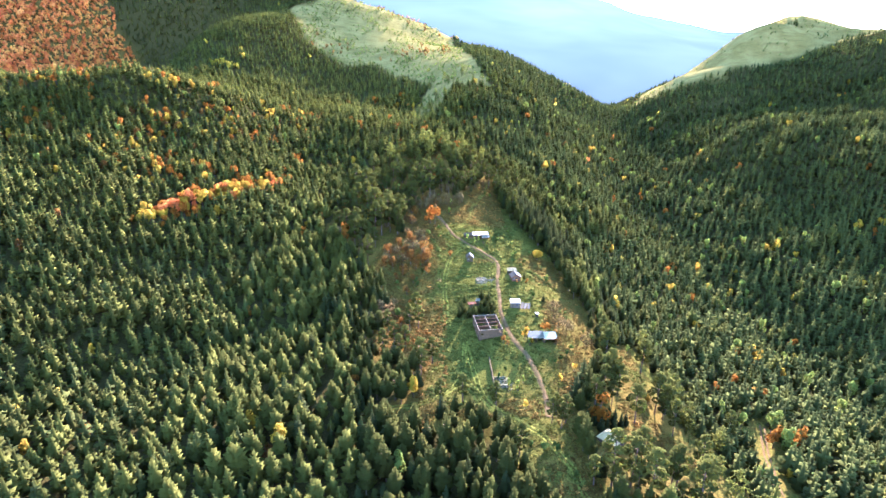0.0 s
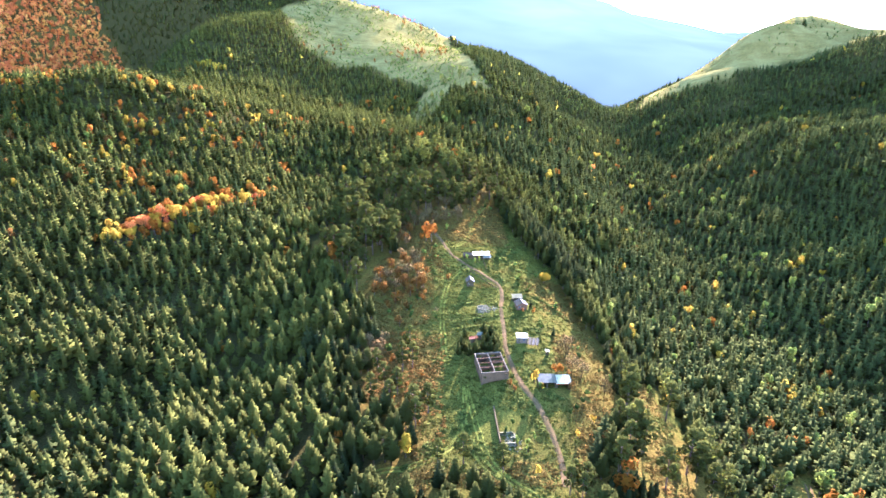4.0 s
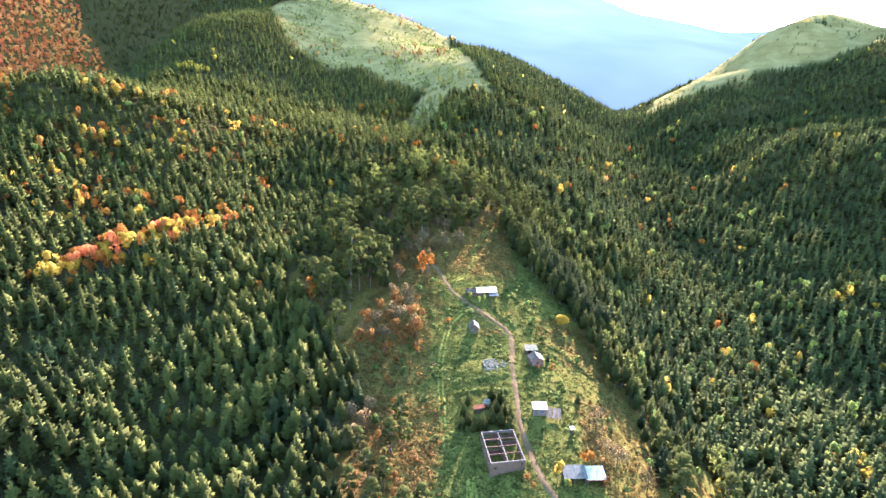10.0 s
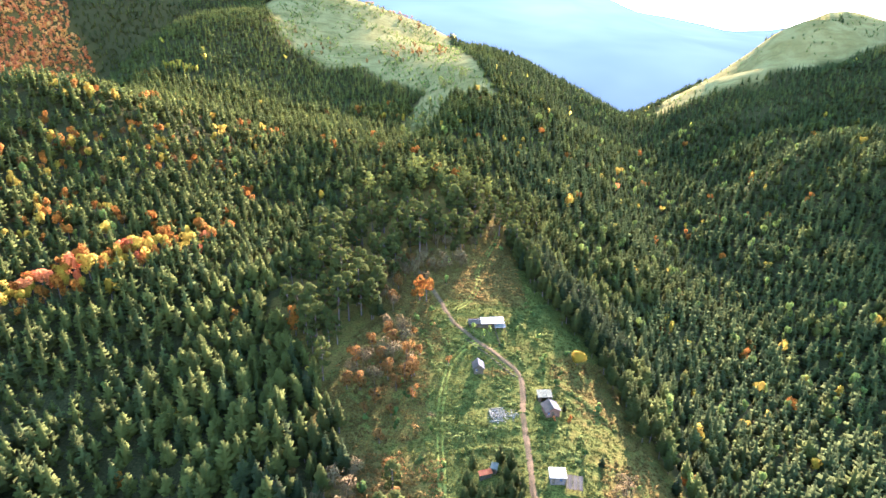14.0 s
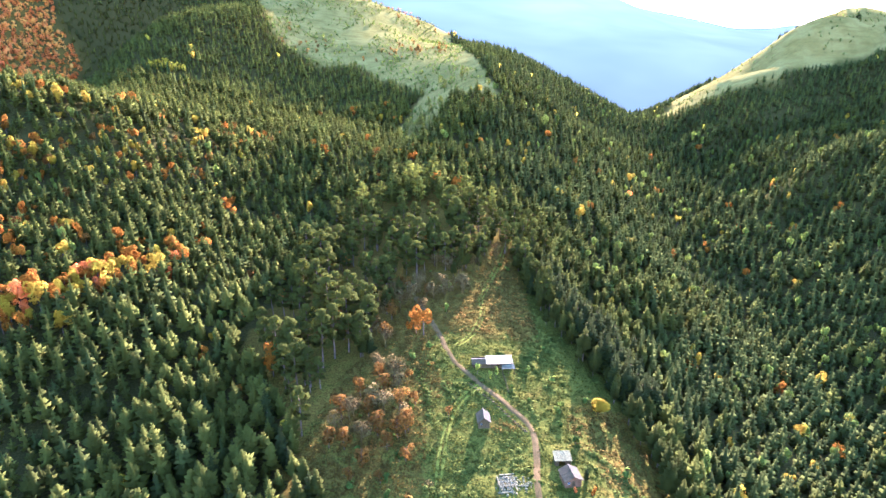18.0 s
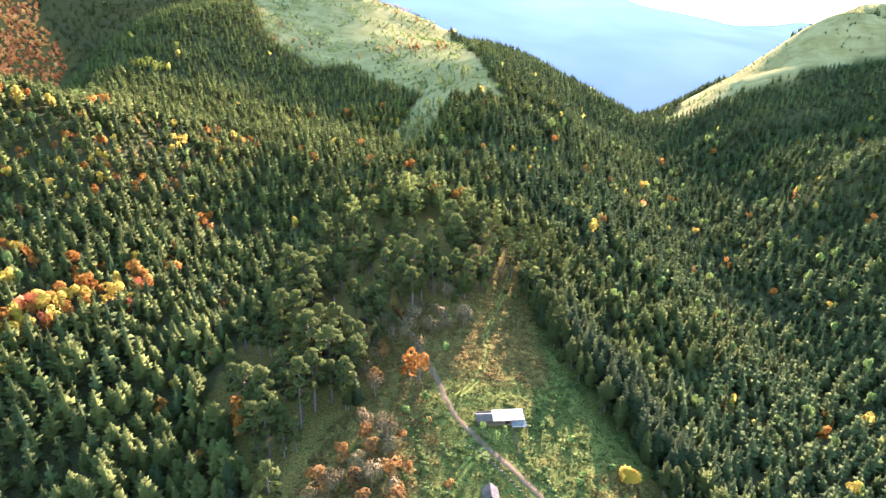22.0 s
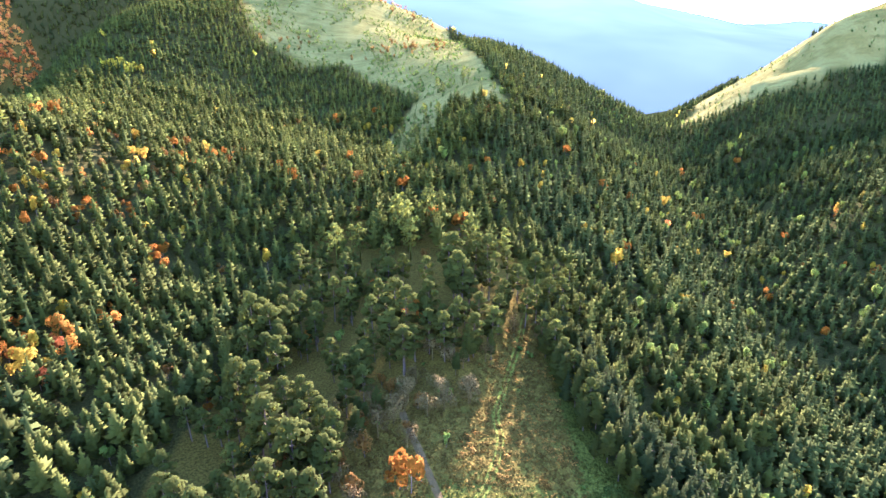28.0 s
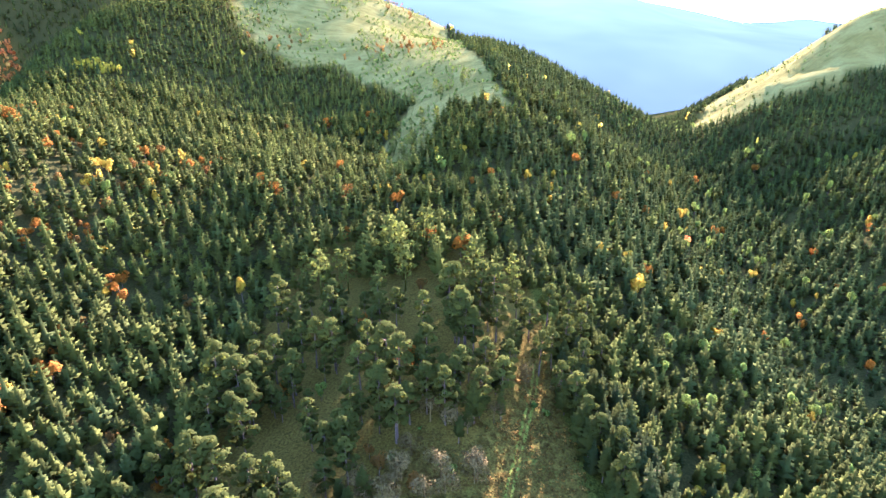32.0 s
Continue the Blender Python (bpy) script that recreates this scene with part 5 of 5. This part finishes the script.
boxes("eaves_board", REDROOF, ls2, (-3.1, 3.1, -2.66, -2.6, 2.0, 2.2), label="faded red eaves board")
pent_shed("outhouse", 42.3, 242.0, 10, 1.0, 1.0, 1.8, 0.25, WHITEROOF, WOOD, "small wooden outhouse with a white roof", 2)
pent_shed("red_roofed_shed", 12.6, 256.0, 16, 3.6, 1.0, 1.8, 0.5, REDROOF, WOOD, "shed with a red roof among green trees", 4)
pent_shed("blue_lean_to", 15.4, 257.6, -18, 1.6, 1.6, 2.2, 0.6, BLUEROOF, WOOD, "small lean-to with a blue-grey roof", 2)

# fallen house: low walls with rafters over pale rubble
fe = thing("fallen_house", 18.6, 282.5, float(gz(18.6, 282.5)), 6, "fallen house of pale rubble and bleached rafters", "ruin")
wall_x("low_wall", STONE, fe, -2.6, 1.2, -3.4, 0.35, -0.6, 0.3)
wall_x("low_wall", STONE, fe, -1.8, 2.6, 3.2, 0.35, -0.6, 0.55)
wall_y("low_wall", STONE, fe, -1.6, 3.2, -2.6, 0.35, -0.6, 0.4)
wall_y("low_wall", STONE, fe, -3.0, 1.4, 2.2, 0.35, -0.6, 0.35)
rngf = np.random.RandomState(81)
for k in range(13):
    x0, x1, y0, y1 = -2.4 + 0.4 * k + rngf.uniform(-0.2, 0.2), -2.4 + 0.4 * k + rngf.uniform(-0.5, 0.5), -2.9 + rngf.rand() * 1.6, 3.1 - rngf.rand() * 2.0
    plate("rafter", BLEACHED, fe, [(x0, y0, 0.45 + 0.3 * rngf.rand()), (x0 + 0.2, y0, 0.5), (x1 + 0.2, y1, 0.8 + 0.3 * rngf.rand()), (x1, y1, 0.8)], 0.1, "bleached fallen rafter" if k == 0 else "")
for k in range(3):
    plate("purlin", BLEACHED, fe, [(-2.4, -1.6 + 1.7 * k, 0.75), (2.2, -1.3 + 1.6 * k, 0.95), (2.2, -1.1 + 1.6 * k, 0.95), (-2.4, -1.4 + 1.7 * k, 0.75)], 0.1)



def rubble(name, cx, cy, rx, ry, count, seed, label):
    """A heap of loose stones, each stone a part."""
    rng = np.random.RandomState(seed)
    e = thing(name, cx, cy, float(gz(cx, cy)), 0, label, "rubble")
    shapes = []
    for k in range(4):
        bm = bmesh.new()
        bmesh.ops.create_icosphere(bm, subdivisions=1, radius=0.5)
        for v in bm.verts:
            v.co *= 0.75 + 0.5 * rng.rand()
            v.co.z *= 0.6
        me = bpy.data.meshes.new("stone")
        bm.to_mesh(me)
        bm.free()
        me.materials.append(STONE)
        shapes.append(me)
    for k in range(count):
        x, y = rng.normal() * rx, rng.normal() * ry
        s = rng.uniform(0.35, 0.95)
        o = new("stone", shapes[k % 4])
        o.parent = e
        o.matrix_local = Matrix.LocRotScale((x, y, float(gz(cx + x, cy + y) - gz(cx, cy)) + 0.1 * s), Euler((rng.rand(), rng.rand(), rng.rand() * 6)), (s, s * 1.2, s))


rubble("rubble_heap", 18.4, 281.8, 1.5, 2.0, 90, 61, "pale stones inside the fallen house")
rubble("stone_heap", 23.3, 281.5, 1.2, 1.5, 40, 62, "loose pale stones in the grass")
rubble("rubble_heap", 22.0, 195.0, 1.6, 2.2, 80, 63, "pale rubble inside low broken walls")

# long broken foundation below the roofless building
lw = thing("broken_foundation", 19.2, 193.0, float(gz(20, 196)), 2, "long broken foundation wall of dark stone", "ruin")
boxes("long_wall", WOOD, lw, (-0.7, -0.2, 0, 20, -1.5, 1.6), label="dark weathered long wall")
boxes("low_wall", STONE, lw, (-0.2, 5.2, -0.4, 0.1, -1.8, 0.9), label="pale broken cross wall")
boxes("low_wall", STONE, lw, (-0.2, 4.6, 5.2, 5.7, -1.2, 0.9))
boxes("low_wall", STONE, lw, (4.7, 5.2, 0.1, 5.2, -1.6, 0.7))

# stone retaining wall beside the road, and a fence below the barn
rw = thing("retaining_wall", 0, 0, 0, 0, "low stone wall along the road", "wall")
line = smooth_line([(26.5, 303), (20.5, 311.5), (14, 319.5), (9, 325)], 1.2)
for k, (x, y) in enumerate(line):
    z = float(gz(x, y))
    boxes("stone", WOOD, rw, (x - 0.62, x + 0.6, y - 0.32 - 0.06 * (k % 2), y - 0.02, z - 0.4, z + 0.12 + 0.05 * ((k * 5) % 3)))
fence = thing("fence", 0, 0, 0, 0, "old wooden fence below the barn", "fence")
line = smooth_line([(21.5, 331.0), (22.2, 326), (22.8, 320.5)], 1.3)
for k, (x, y) in enumerate(line):
    z = float(gz(x, y))
    boxes("post", WOOD, fence, (x - 0.06, x + 0.06, y - 0.06, y + 0.06, z - 0.3, z + 1.2))
    if k:
        for h in (0.45, 0.95):
            plate("rail", WOOD, fence, [(px0 - 0.05, py0, pz0 + h), (x - 0.05, y, z + h), (x + 0.05, y, z + h), (px0 + 0.05, py0, pz0 + h)], 0.08)
    px0, py0, pz0 = x, y, z
